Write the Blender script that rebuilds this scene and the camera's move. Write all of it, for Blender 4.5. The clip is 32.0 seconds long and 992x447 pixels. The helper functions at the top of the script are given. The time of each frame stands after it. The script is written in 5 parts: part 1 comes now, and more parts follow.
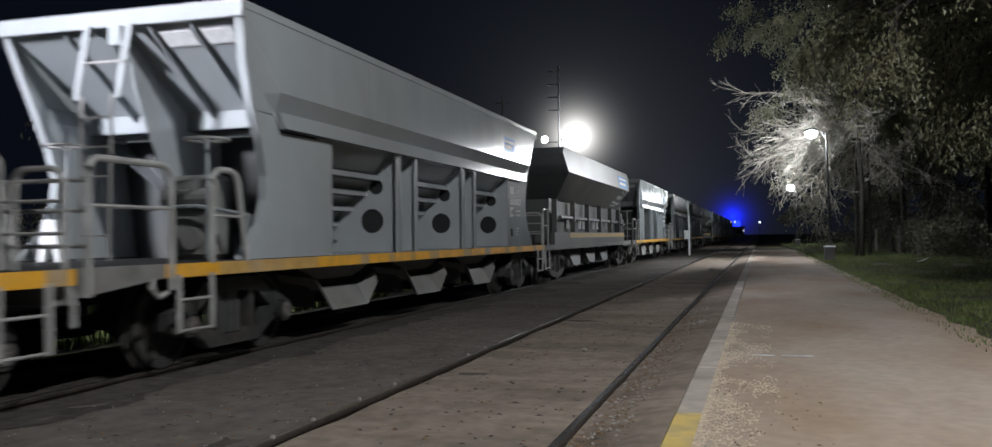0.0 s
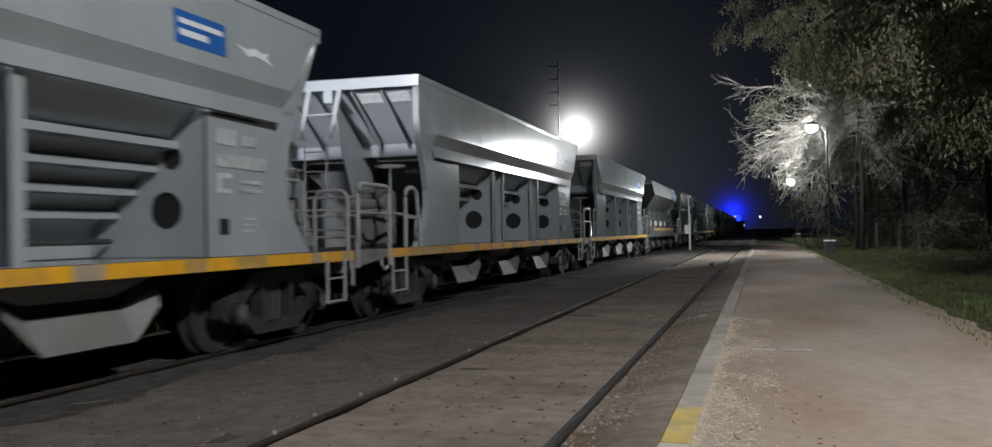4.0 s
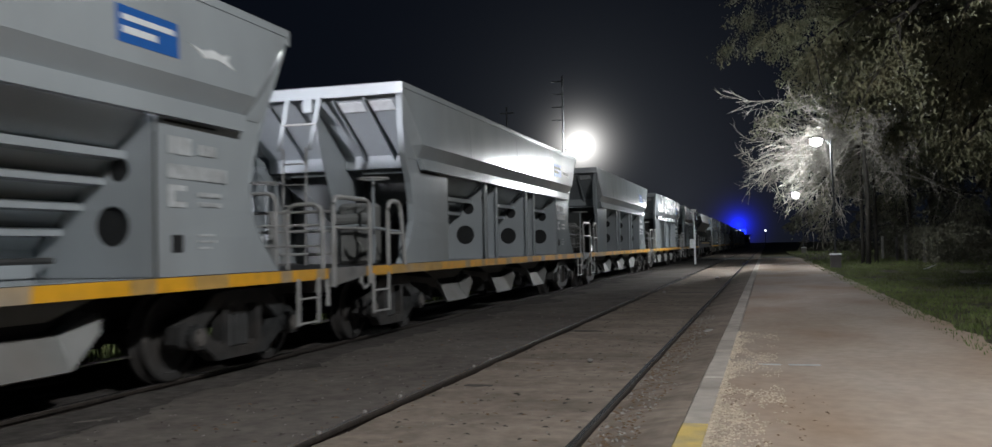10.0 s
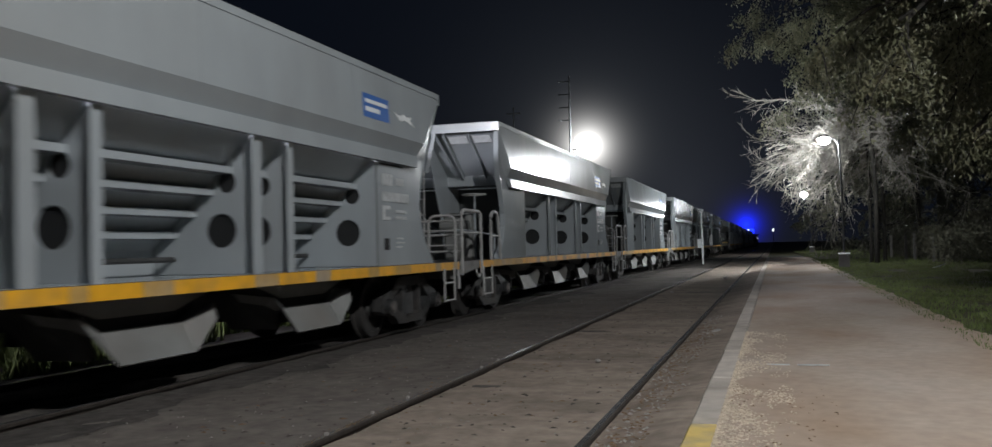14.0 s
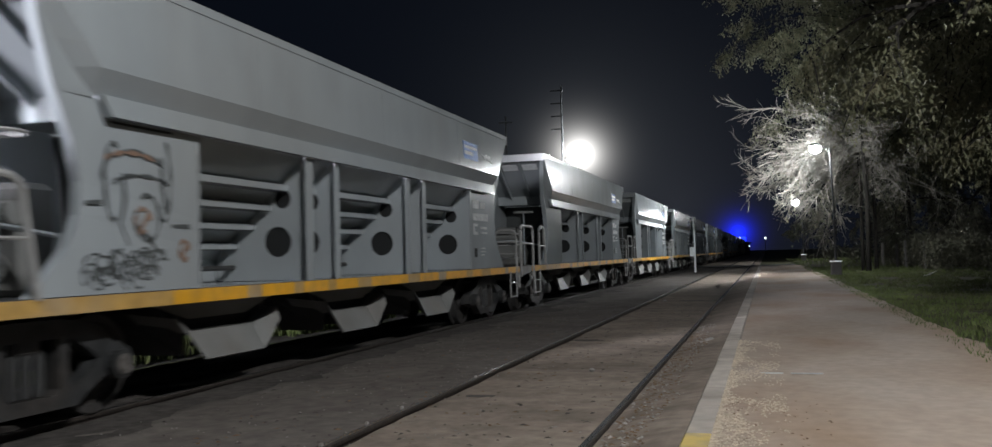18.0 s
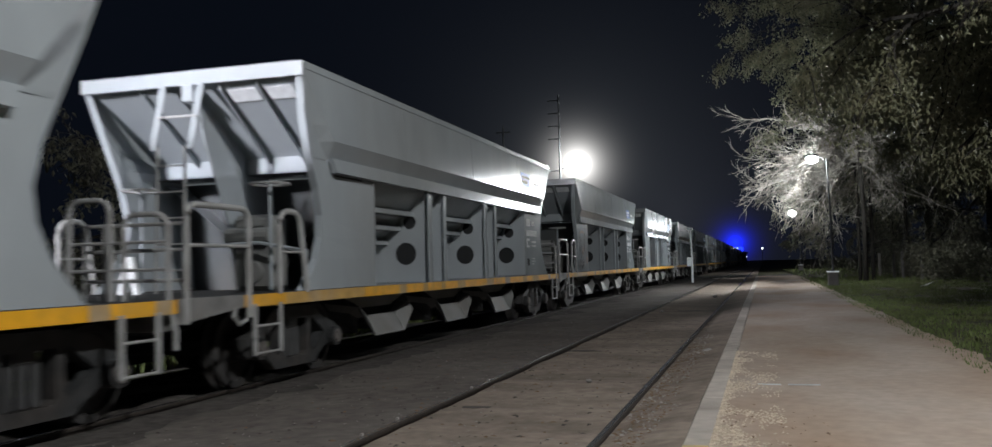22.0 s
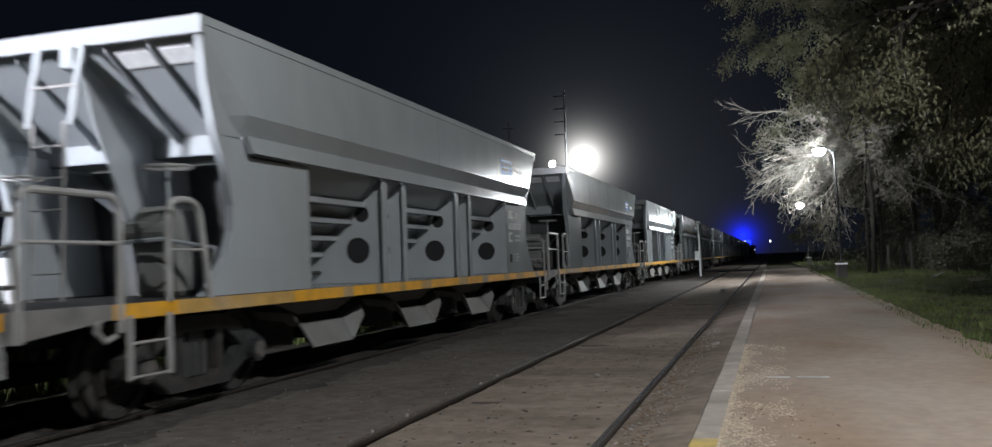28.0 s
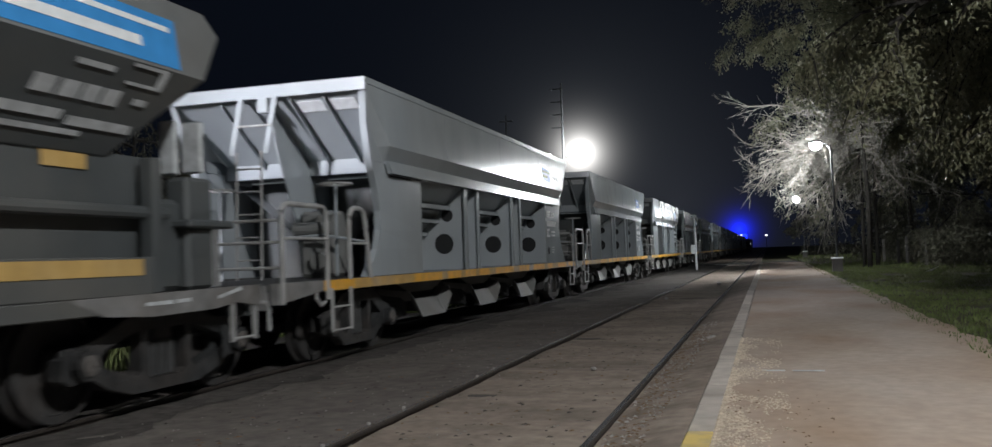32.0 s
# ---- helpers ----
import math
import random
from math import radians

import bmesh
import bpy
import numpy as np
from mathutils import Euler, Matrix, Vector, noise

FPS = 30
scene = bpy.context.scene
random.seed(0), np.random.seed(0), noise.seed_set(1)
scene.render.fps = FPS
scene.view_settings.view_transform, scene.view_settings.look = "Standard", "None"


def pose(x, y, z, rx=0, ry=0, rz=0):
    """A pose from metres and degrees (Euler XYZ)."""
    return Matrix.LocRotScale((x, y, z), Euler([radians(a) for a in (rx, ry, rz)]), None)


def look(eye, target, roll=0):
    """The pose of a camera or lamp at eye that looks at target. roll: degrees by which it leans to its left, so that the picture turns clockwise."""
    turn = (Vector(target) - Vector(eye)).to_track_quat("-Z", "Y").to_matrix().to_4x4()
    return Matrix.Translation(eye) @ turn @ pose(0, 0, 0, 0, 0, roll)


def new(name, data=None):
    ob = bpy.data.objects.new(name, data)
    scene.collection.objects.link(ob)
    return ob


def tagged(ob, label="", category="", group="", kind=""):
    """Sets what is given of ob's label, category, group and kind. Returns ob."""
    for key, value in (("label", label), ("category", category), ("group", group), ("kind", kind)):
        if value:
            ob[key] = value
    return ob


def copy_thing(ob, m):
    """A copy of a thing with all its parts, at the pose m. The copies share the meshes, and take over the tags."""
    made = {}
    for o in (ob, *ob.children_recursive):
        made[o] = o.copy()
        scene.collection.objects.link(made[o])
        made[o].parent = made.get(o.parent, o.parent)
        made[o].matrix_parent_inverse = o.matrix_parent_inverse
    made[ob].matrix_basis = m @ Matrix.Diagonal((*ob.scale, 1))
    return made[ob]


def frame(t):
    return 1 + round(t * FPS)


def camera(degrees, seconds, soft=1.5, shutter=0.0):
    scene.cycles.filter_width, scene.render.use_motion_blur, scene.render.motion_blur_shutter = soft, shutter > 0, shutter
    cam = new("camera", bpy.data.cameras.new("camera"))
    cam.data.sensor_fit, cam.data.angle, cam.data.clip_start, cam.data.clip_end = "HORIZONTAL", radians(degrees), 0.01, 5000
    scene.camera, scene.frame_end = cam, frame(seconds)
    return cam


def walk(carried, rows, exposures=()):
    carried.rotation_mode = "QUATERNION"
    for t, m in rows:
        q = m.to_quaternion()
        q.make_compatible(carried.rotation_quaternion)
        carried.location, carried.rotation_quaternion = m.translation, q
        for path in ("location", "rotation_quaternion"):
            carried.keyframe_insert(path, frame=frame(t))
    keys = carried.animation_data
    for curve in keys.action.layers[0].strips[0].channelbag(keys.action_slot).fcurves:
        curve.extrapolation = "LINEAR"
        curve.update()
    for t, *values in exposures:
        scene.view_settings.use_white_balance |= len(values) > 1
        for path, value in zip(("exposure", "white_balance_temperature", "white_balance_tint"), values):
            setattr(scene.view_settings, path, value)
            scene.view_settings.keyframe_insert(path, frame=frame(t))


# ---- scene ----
cam = camera(57.5, 32.0, soft=1.4, shutter=0.6)
walk(cam, [
    (0, pose(-0.001, -0.017, 1.232, 90.858, 0.715, 16.311)),
    (0.5, pose(0.002, -0.024, 1.234, 90.888, 0.717, 16.288)),
    (1, pose(-0.002, -0.030, 1.241, 90.878, 0.614, 16.256)),
    (1.5, pose(0.003, -0.029, 1.238, 90.887, 0.758, 16.272)),
    (2, pose(0.001, -0.017, 1.236, 90.764, 0.792, 16.307)),
    (2.5, pose(0.002, -0.026, 1.230, 90.571, 0.825, 16.343)),
    (3, pose(0.001, -0.022, 1.230, 90.445, 0.947, 16.361)),
    (3.5, pose(0.003, -0.024, 1.231, 90.460, 0.913, 16.321)),
    (5.5, pose(-0.000, -0.022, 1.235, 91.086, 0.797, 16.511)),
    (6, pose(0.003, 0.015, 1.247, 91.203, 0.753, 16.553)),
    (6.5, pose(0.004, 0.021, 1.241, 91.282, 0.857, 16.536)),
    (7, pose(-0.000, 0.025, 1.244, 91.256, 0.832, 16.491)),
    (7.5, pose(-0.000, 0.025, 1.244, 91.256, 0.832, 16.491)),
    (8, pose(0.002, 0.010, 1.240, 91.331, 0.986, 16.429)),
    (8.5, pose(0.001, -0.013, 1.245, 91.382, 0.964, 16.364)),
    (9, pose(0.000, 0.001, 1.243, 91.452, 1.013, 16.398)),
    (9.5, pose(0.003, -0.014, 1.246, 91.495, 1.092, 16.469)),
    (10, pose(0.005, -0.011, 1.239, 91.513, 1.168, 16.649)),
    (10.5, pose(-0.000, 0.009, 1.235, 91.279, 1.172, 16.790)),
    (11, pose(0.001, 0.001, 1.234, 91.222, 1.203, 16.836)),
    (11.5, pose(-0.002, -0.005, 1.245, 91.312, 1.110, 16.830)),
    (12, pose(0.001, 0.002, 1.236, 91.356, 1.273, 16.846)),
    (12.5, pose(0.005, -0.012, 1.245, 91.256, 1.233, 16.875)),
    (13, pose(0.003, -0.010, 1.242, 91.284, 1.337, 16.968)),
    (13.5, pose(-0.002, -0.003, 1.246, 91.395, 1.302, 17.024)),
    (14, pose(0.005, -0.001, 1.241, 91.554, 1.382, 17.120)),
    (14.5, pose(0.005, -0.009, 1.249, 91.685, 1.339, 17.174)),
    (16.5, pose(0.002, -0.001, 1.248, 92.330, 1.623, 16.961)),
    (17, pose(0.000, -0.007, 1.249, 92.310, 1.656, 16.808)),
    (17.5, pose(0.003, -0.001, 1.244, 92.216, 1.636, 16.721)),
    (18, pose(-0.004, -0.017, 1.250, 92.093, 1.539, 16.645)),
    (18.5, pose(0.002, -0.016, 1.248, 92.075, 1.568, 16.634)),
    (19, pose(0.001, -0.012, 1.246, 92.121, 1.515, 16.630)),
    (19.5, pose(0.000, -0.012, 1.251, 92.194, 1.539, 16.622)),
    (20, pose(0.003, -0.015, 1.250, 92.290, 1.588, 16.626)),
    (20.5, pose(-0.004, -0.011, 1.253, 92.333, 1.458, 16.572)),
    (21, pose(-0.002, 0.013, 1.254, 92.492, 1.538, 16.589)),
    (21.5, pose(-0.004, 0.006, 1.255, 92.590, 1.468, 16.567)),
    (22, pose(-0.005, 0.015, 1.254, 92.709, 1.460, 16.469)),
    (22.5, pose(-0.001, 0.001, 1.252, 92.887, 1.381, 16.476)),
    (23, pose(-0.003, 0.007, 1.253, 92.983, 1.413, 16.452)),
    (23.5, pose(0.005, 0.006, 1.251, 92.996, 1.570, 16.497)),
    (24, pose(0.003, 0.001, 1.254, 92.978, 1.689, 16.543)),
    (24.5, pose(0.003, -0.013, 1.259, 92.879, 1.844, 16.666)),
    (25, pose(-0.006, 0.016, 1.249, 92.827, 1.950, 16.738)),
    (25.5, pose(-0.003, 0.007, 1.254, 92.844, 1.986, 16.835)),
    (27.5, pose(-0.002, 0.016, 1.249, 92.669, 2.123, 16.972)),
    (28, pose(-0.001, 0.007, 1.251, 92.479, 2.125, 16.952)),
    (28.5, pose(-0.001, 0.007, 1.252, 92.409, 2.111, 16.889)),
    (29, pose(-0.003, 0.010, 1.250, 92.322, 2.034, 16.779)),
    (29.5, pose(-0.002, 0.017, 1.249, 92.168, 1.987, 16.750)),
    (30, pose(-0.001, 0.038, 1.251, 92.057, 2.004, 16.880)),
    (30.5, pose(-0.004, -0.000, 1.243, 92.004, 2.005, 16.800)),
    (31, pose(-0.006, 0.016, 1.243, 91.978, 2.019, 16.775)),
    (31.5, pose(-0.002, 0.003, 1.247, 92.028, 2.081, 16.749)),
    (32, pose(-0.001, -0.006, 1.252, 92.036, 1.967, 16.722)),
])

# ---- night sky, lamps ----
TRACK_NEAR = -2.07      # centre line of the empty track
TRACK_TRAIN = -6.50     # centre line of the train's track
world = bpy.data.worlds.new("night")
scene.world = world
world.use_nodes = True
wn, wl = world.node_tree.nodes, world.node_tree.links
bg = wn["Background"]
geo = wn.new("ShaderNodeTexCoord")


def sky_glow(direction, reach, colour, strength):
    """Haze round a far light, painted into the sky colour: brightness that dies away over reach degrees."""
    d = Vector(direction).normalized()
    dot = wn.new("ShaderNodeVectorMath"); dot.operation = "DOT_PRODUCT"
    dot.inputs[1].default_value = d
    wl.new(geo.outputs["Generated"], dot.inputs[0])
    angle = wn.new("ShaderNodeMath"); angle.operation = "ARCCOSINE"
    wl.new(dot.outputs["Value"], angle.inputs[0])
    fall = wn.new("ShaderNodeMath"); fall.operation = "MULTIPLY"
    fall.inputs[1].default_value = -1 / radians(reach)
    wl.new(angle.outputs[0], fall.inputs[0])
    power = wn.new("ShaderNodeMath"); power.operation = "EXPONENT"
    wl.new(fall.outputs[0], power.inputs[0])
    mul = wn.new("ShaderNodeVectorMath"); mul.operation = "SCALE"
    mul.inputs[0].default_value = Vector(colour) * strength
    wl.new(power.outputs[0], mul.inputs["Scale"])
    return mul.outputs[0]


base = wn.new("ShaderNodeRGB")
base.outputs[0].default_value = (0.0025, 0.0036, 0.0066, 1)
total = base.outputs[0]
# lamp bloom and haze, put into the sky as glow patches
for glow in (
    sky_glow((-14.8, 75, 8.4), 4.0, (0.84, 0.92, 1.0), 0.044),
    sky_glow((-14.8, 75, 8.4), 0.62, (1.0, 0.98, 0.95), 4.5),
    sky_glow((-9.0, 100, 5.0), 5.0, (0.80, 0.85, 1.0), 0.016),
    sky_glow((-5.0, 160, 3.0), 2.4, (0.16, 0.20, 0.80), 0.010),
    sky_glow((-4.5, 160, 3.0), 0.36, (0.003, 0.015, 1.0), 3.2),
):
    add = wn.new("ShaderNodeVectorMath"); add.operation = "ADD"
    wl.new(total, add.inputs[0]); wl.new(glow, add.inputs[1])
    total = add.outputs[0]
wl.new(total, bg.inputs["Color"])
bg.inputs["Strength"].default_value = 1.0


def lamp(name, place, watts, colour, radius):
    data = bpy.data.lights.new(name, "POINT")
    data.energy, data.color, data.shadow_soft_size = watts, colour, radius
    ob = new(name, data)
    ob.location = place
    return ob


COOL = (0.93, 0.97, 1.0)
YARD_LAMP = (-14.5, -8.0, 5.2)
TRACK_LAMP = (-10.2, -8.0, 7.6)
STATION_LAMP = (6.5, 0.5, 10.5)
FLOOD = (-14.8, 75.0, 9.68)
POST_LAMPS = [(2.26, 43.0, 5.71), (2.88, 93.3, 5.70)]


def beam(name, place, aim, watts, colour, radius, size, blend):
    data = bpy.data.lights.new(name, "SPOT")
    data.energy, data.color, data.shadow_soft_size = watts, colour, radius
    data.spot_size, data.spot_blend = radians(size), blend
    ob = new(name, data)
    ob.matrix_world = look(place, aim)
    return ob


beam("yard_light", YARD_LAMP, (-3.6, 5.1, 0.0), 74000, (1.0, 0.88, 0.78), 0.25, 9.6, 0.6)
beam("track_light", TRACK_LAMP, (-6.5, 7.0, 3.2), 33000, (0.92, 0.91, 1.0), 0.9, 22, 0.8)
lamp("flood_light", FLOOD, 6000, COOL, 0.5)
lamp("station_light", STATION_LAMP, 6100, (0.975, 0.98, 0.99), 0.2)
beam("post_light_near", (2.20, 43.0, 5.60), (-7.2, 44.2, 9.0), 2700, COOL, 0.2, 178, 0.12)
lamp("post_light_bulb", (2.26, 43.0, 5.45), 700, COOL, 0.2)
lamp("post_light_far", (2.88, 93.3, 5.45), 600, COOL, 0.2)
scene.view_settings.exposure = 0.0

# ---- materials ----
def material(name, colour, rough=0.6, metal=0.0, vary=0.25, scale=3.0, bump=0.0, bump_scale=60.0,
             second=None, second_scale=0.6, second_amount=0.5, per_object=0.0, spec=0.5, stretch=None, second_stretch=None, edge=(0.45, 0.68)):
    m = bpy.data.materials.new(name)
    m.use_nodes = True
    n, l = m.node_tree.nodes, m.node_tree.links
    p = n["Principled BSDF"]
    p.inputs["Roughness"].default_value = rough
    p.inputs["Metallic"].default_value = metal
    p.inputs["Specular IOR Level"].default_value = spec
    tc = n.new("ShaderNodeTexCoord")
    coord = tc.outputs["Object"]
    if stretch:
        mp = n.new("ShaderNodeMapping"); mp.inputs["Scale"].default_value = stretch
        l.new(coord, mp.inputs[0]); coord = mp.outputs[0]
    fine = n.new("ShaderNodeTexNoise"); fine.inputs["Scale"].default_value = scale; fine.inputs["Detail"].default_value = 6
    l.new(coord, fine.inputs["Vector"])
    mr = n.new("ShaderNodeMapRange")
    mr.inputs[1].default_value, mr.inputs[2].default_value = 0.3, 0.7
    mr.inputs[3].default_value, mr.inputs[4].default_value = 1 - vary, 1 + vary
    l.new(fine.outputs[0], mr.inputs[0])
    rgb = n.new("ShaderNodeRGB"); rgb.outputs[0].default_value = (*colour, 1)
    col = rgb.outputs[0]
    if second:
        big = n.new("ShaderNodeTexNoise"); big.inputs["Scale"].default_value = second_scale; big.inputs["Detail"].default_value = 4
        if second_stretch:
            ms = n.new("ShaderNodeMapping"); ms.inputs["Scale"].default_value = second_stretch
            l.new(coord, ms.inputs[0]); l.new(ms.outputs[0], big.inputs["Vector"])
        else:
            l.new(coord, big.inputs["Vector"])
        br = n.new("ShaderNodeMapRange")
        br.inputs[1].default_value, br.inputs[2].default_value = edge
        br.inputs[3].default_value, br.inputs[4].default_value = 0.0, second_amount
        l.new(big.outputs[0], br.inputs[0])
        mix = n.new("ShaderNodeMix"); mix.data_type = "RGBA"
        l.new(br.outputs[0], mix.inputs["Factor"]); l.new(col, mix.inputs["A"]); mix.inputs["B"].default_value = (*second, 1)
        col = mix.outputs["Result"]
    sc = n.new("ShaderNodeVectorMath"); sc.operation = "SCALE"
    l.new(col, sc.inputs[0]); l.new(mr.outputs[0], sc.inputs["Scale"])
    col = sc.outputs[0]
    if per_object:
        oi = n.new("ShaderNodeObjectInfo")
        pr = n.new("ShaderNodeMapRange"); pr.inputs[3].default_value, pr.inputs[4].default_value = 1 - per_object, 1 + per_object
        l.new(oi.outputs["Random"], pr.inputs[0])
        s2 = n.new("ShaderNodeVectorMath"); s2.operation = "SCALE"
        l.new(col, s2.inputs[0]); l.new(pr.outputs[0], s2.inputs["Scale"]); col = s2.outputs[0]
    l.new(col, p.inputs["Base Color"])
    rr = n.new("ShaderNodeMapRange"); rr.inputs[3].default_value, rr.inputs[4].default_value = max(0, rough - 0.06), min(1, rough + 0.06)
    l.new(fine.outputs[0], rr.inputs[0]); l.new(rr.outputs[0], p.inputs["Roughness"])
    if bump:
        bn = n.new("ShaderNodeTexNoise"); bn.inputs["Scale"].default_value = bump_scale; bn.inputs["Detail"].default_value = 5
        l.new(coord, bn.inputs["Vector"])
        bb = n.new("ShaderNodeBump"); bb.inputs["Strength"].default_value = bump; bb.inputs["Distance"].default_value = 0.03
        l.new(bn.outputs[0], bb.inputs["Height"]); l.new(bb.outputs[0], p.inputs["Normal"])
    return m


def glowing(name, colour, strength):
    m = bpy.data.materials.new(name)
    m.use_nodes = True
    p = m.node_tree.nodes["Principled BSDF"]
    p.inputs["Base Color"].default_value = (*colour, 1)
    p.inputs["Emission Color"].default_value = (*colour, 1)
    p.inputs["Emission Strength"].default_value = strength
    return m


PAINT = material("wagon_paint", (0.352, 0.388, 0.408), 0.15, 0.0, 0.07, 1.3, 0.06, 2.6, (0.26, 0.26, 0.245), 0.35, 0.45, stretch=(1, 1, 0.5))
PAINT_DULL = material("dull_wagon_paint", (0.195, 0.200, 0.194), 0.6, 0.0, 0.15, 2.0, 0.06, 12, (0.15, 0.135, 0.12), 0.8, 0.7)
PAINT_MID = material("mid_wagon_grey", (0.18, 0.19, 0.19), 0.35, 0.0, 0.12, 1.3, 0.08, 3, (0.12, 0.115, 0.105), 0.5, 0.6)
PAINT_DARK = material("dark_wagon_grey", (0.072, 0.080, 0.082), 0.5, 0.0, 0.12, 1.5, 0.04, 9, (0.15, 0.14, 0.12), 0.5, 0.5)
PAINT_RAIL = material("rail_pipe_paint", (0.35, 0.355, 0.35), 0.45, 0.0, 0.12, 5, 0, 60, (0.20, 0.19, 0.175), 2.0, 0.5)
YELLOW = material("reflective_yellow", (0.80, 0.40, 0.020), 0.5, 0.0, 0.12, 6, 0, 60, (0.52, 0.30, 0.07), 2.5, 0.7)
YELLOW_FADED = material("dirty_faded_yellow", (0.50, 0.31, 0.09), 0.6, 0.0, 0.15, 6, 0, 60, (0.36, 0.30, 0.22), 1.2, 1.0)
YELLOW_DULL = material("faded_yellow_paint", (0.50, 0.33, 0.11), 0.6, 0.0, 0.12, 6, 0, 60, (0.40, 0.29, 0.14), 1.5, 0.7)
WORN_WHITE = material("worn_white_paint", (0.52, 0.545, 0.555), 0.6, 0.0, 0.2, 9, 0, 60, (0.34, 0.36, 0.37), 4.0, 0.55)
WHITE = material("white_lettering", (0.77, 0.80, 0.81), 0.6, 0.0, 0.10, 12)
BLUE = material("blue_sign_paint", (0.02, 0.12, 0.42), 0.45, 0.0, 0.1, 4)
BLUE_LIGHT = material("light_blue_sign_paint", (0.05, 0.27, 0.62), 0.45, 0.0, 0.1, 4)
RUST_PAINT = material("faded_orange_paint", (0.22, 0.145, 0.105), 0.7, 0.0, 0.2, 6)
BLACK = material("black_marking_and_shade", (0.012, 0.013, 0.014), 0.8, 0.0, 0.2, 6)
BOGIE = material("oily_cast_steel", (0.036, 0.038, 0.039), 0.55, 0.1, 0.35, 6, 0.25, 30, (0.060, 0.050, 0.043), 1.5, 0.5)
CAP = material("worn_axle_cap", (0.15, 0.14, 0.13), 0.5, 0.2, 0.3, 10)
WHEEL = material("wheel_steel", (0.055, 0.054, 0.053), 0.6, 0.2, 0.3, 8, 0.1, 30, (0.06, 0.052, 0.046), 3, 0.6)
POST = material("lamp_post_paint", (0.05, 0.052, 0.055), 0.6, 0.2, 0.2, 6)
GRIMY = material("grimy_beam_paint", (0.20, 0.20, 0.195), 0.6, 0.0, 0.3, 4, 0.15, 20, (0.11, 0.10, 0.09), 1.4, 0.8)
UNDER = material("underframe_steel", (0.045, 0.046, 0.046), 0.7, 0.1, 0.3, 4, 0.1, 30)
RUST = material("rusty_rail_side", (0.038, 0.031, 0.026), 0.75, 0.3, 0.35, 12, 0.3, 50)
RAILTOP = material("worn_rail_top", (0.42, 0.41, 0.40), 0.24, 0.85, 0.2, 8, 0, 60, (0.16, 0.13, 0.11), 2.0, 0.5)
SHINY = material("polished_rail_top", (0.60, 0.60, 0.60), 0.16, 0.95, 0.1, 8)
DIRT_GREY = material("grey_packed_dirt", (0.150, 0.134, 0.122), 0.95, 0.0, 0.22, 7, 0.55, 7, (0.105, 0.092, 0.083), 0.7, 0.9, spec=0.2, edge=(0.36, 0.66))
DIRT = material("packed_dirt", (0.275, 0.228, 0.188), 0.95, 0.0, 0.22, 7, 0.55, 7, (0.180, 0.147, 0.122), 0.8, 0.9, spec=0.2, edge=(0.36, 0.66), second_stretch=(0.5, 1.6, 1))
DIRT_TRAIN_SHADE = material("train_shade_dirt", (0.085, 0.077, 0.071), 0.95, 0.0, 0.35, 9, 0.7, 9, (0.050, 0.046, 0.043), 0.9, 0.8, spec=0.2)
CONCRETE = material("worn_concrete", (0.46, 0.392, 0.333), 0.9, 0.0, 0.10, 9, 0.10, 90, (0.315, 0.205, 0.130), 0.55, 0.85, spec=0.25, second_stretch=(0.9, 0.42, 1.0), edge=(0.40, 0.70))
SAND = material("crumbled_mortar", (0.56, 0.48, 0.375), 0.95, 0.0, 0.3, 30, 0.4, 60, spec=0.2)
KERB = material("kerb_concrete", (0.50, 0.455, 0.405), 0.9, 0.0, 0.15, 5, 0.25, 40, (0.33, 0.29, 0.25), 1.2, 0.6, per_object=0.10, spec=0.25)
KERB_YELLOW = material("worn_yellow_paint", (0.66, 0.50, 0.17), 0.85, 0.0, 0.12, 5, 0.3, 40, (0.40, 0.33, 0.21), 3.5, 0.8, spec=0.25)
SLEEPER = material("weathered_sleeper", (0.070, 0.060, 0.052), 0.95, 0.0, 0.35, 5, 0.5, 30, per_object=0.2)
SOIL = material("lawn_soil", (0.055, 0.056, 0.030), 0.95, 0.0, 0.4, 3, 0.6, 14, (0.075, 0.060, 0.042), 0.5, 0.7, spec=0.2)
GRASS = material("grass", (0.120, 0.158, 0.048), 0.8, 0.0, 0.4, 1.5, second=(0.10, 0.092, 0.045), second_scale=0.6, second_amount=0.6)
LEAF = material("leaf", (0.172, 0.178, 0.108), 0.42, 0.0, 0.35, 3.0, second=(0.19, 0.170, 0.105), second_scale=1.2, second_amount=0.6)
LEAF_DARK = material("dark_leaf", (0.115, 0.115, 0.080), 0.65, 0.0, 0.4, 2.0, second=(0.08, 0.07, 0.045), second_scale=0.8, second_amount=0.6)
DRY = material("dry_leaf", (0.16, 0.10, 0.055), 0.85, 0.0, 0.4, 20)
# twig bark lightened for lamplight, trunk bark darkened to look unlit
TWIG = material("lamplit_twig_bark", (0.26, 0.245, 0.215), 0.9, 0.0, 0.3, 6, 0.3, 25)
BARK = material("shaded_trunk_bark", (0.034, 0.031, 0.027), 0.9, 0.0, 0.3, 6, 0.6, 25, (0.05, 0.045, 0.038), 1.5, 0.6)
STEEL = material("galvanised_steel", (0.30, 0.31, 0.32), 0.5, 0.6, 0.15, 6)
DARK_STEEL = material("dark_painted_steel", (0.035, 0.038, 0.04), 0.6, 0.2, 0.2, 6)
STONE = material("pale_stone", (0.30, 0.285, 0.265), 0.85, 0.0, 0.2, 12, 0.3, 40)
ASPHALT = material("asphalt", (0.050, 0.049, 0.048), 0.9, 0.0, 0.25, 6, 0.4, 60)
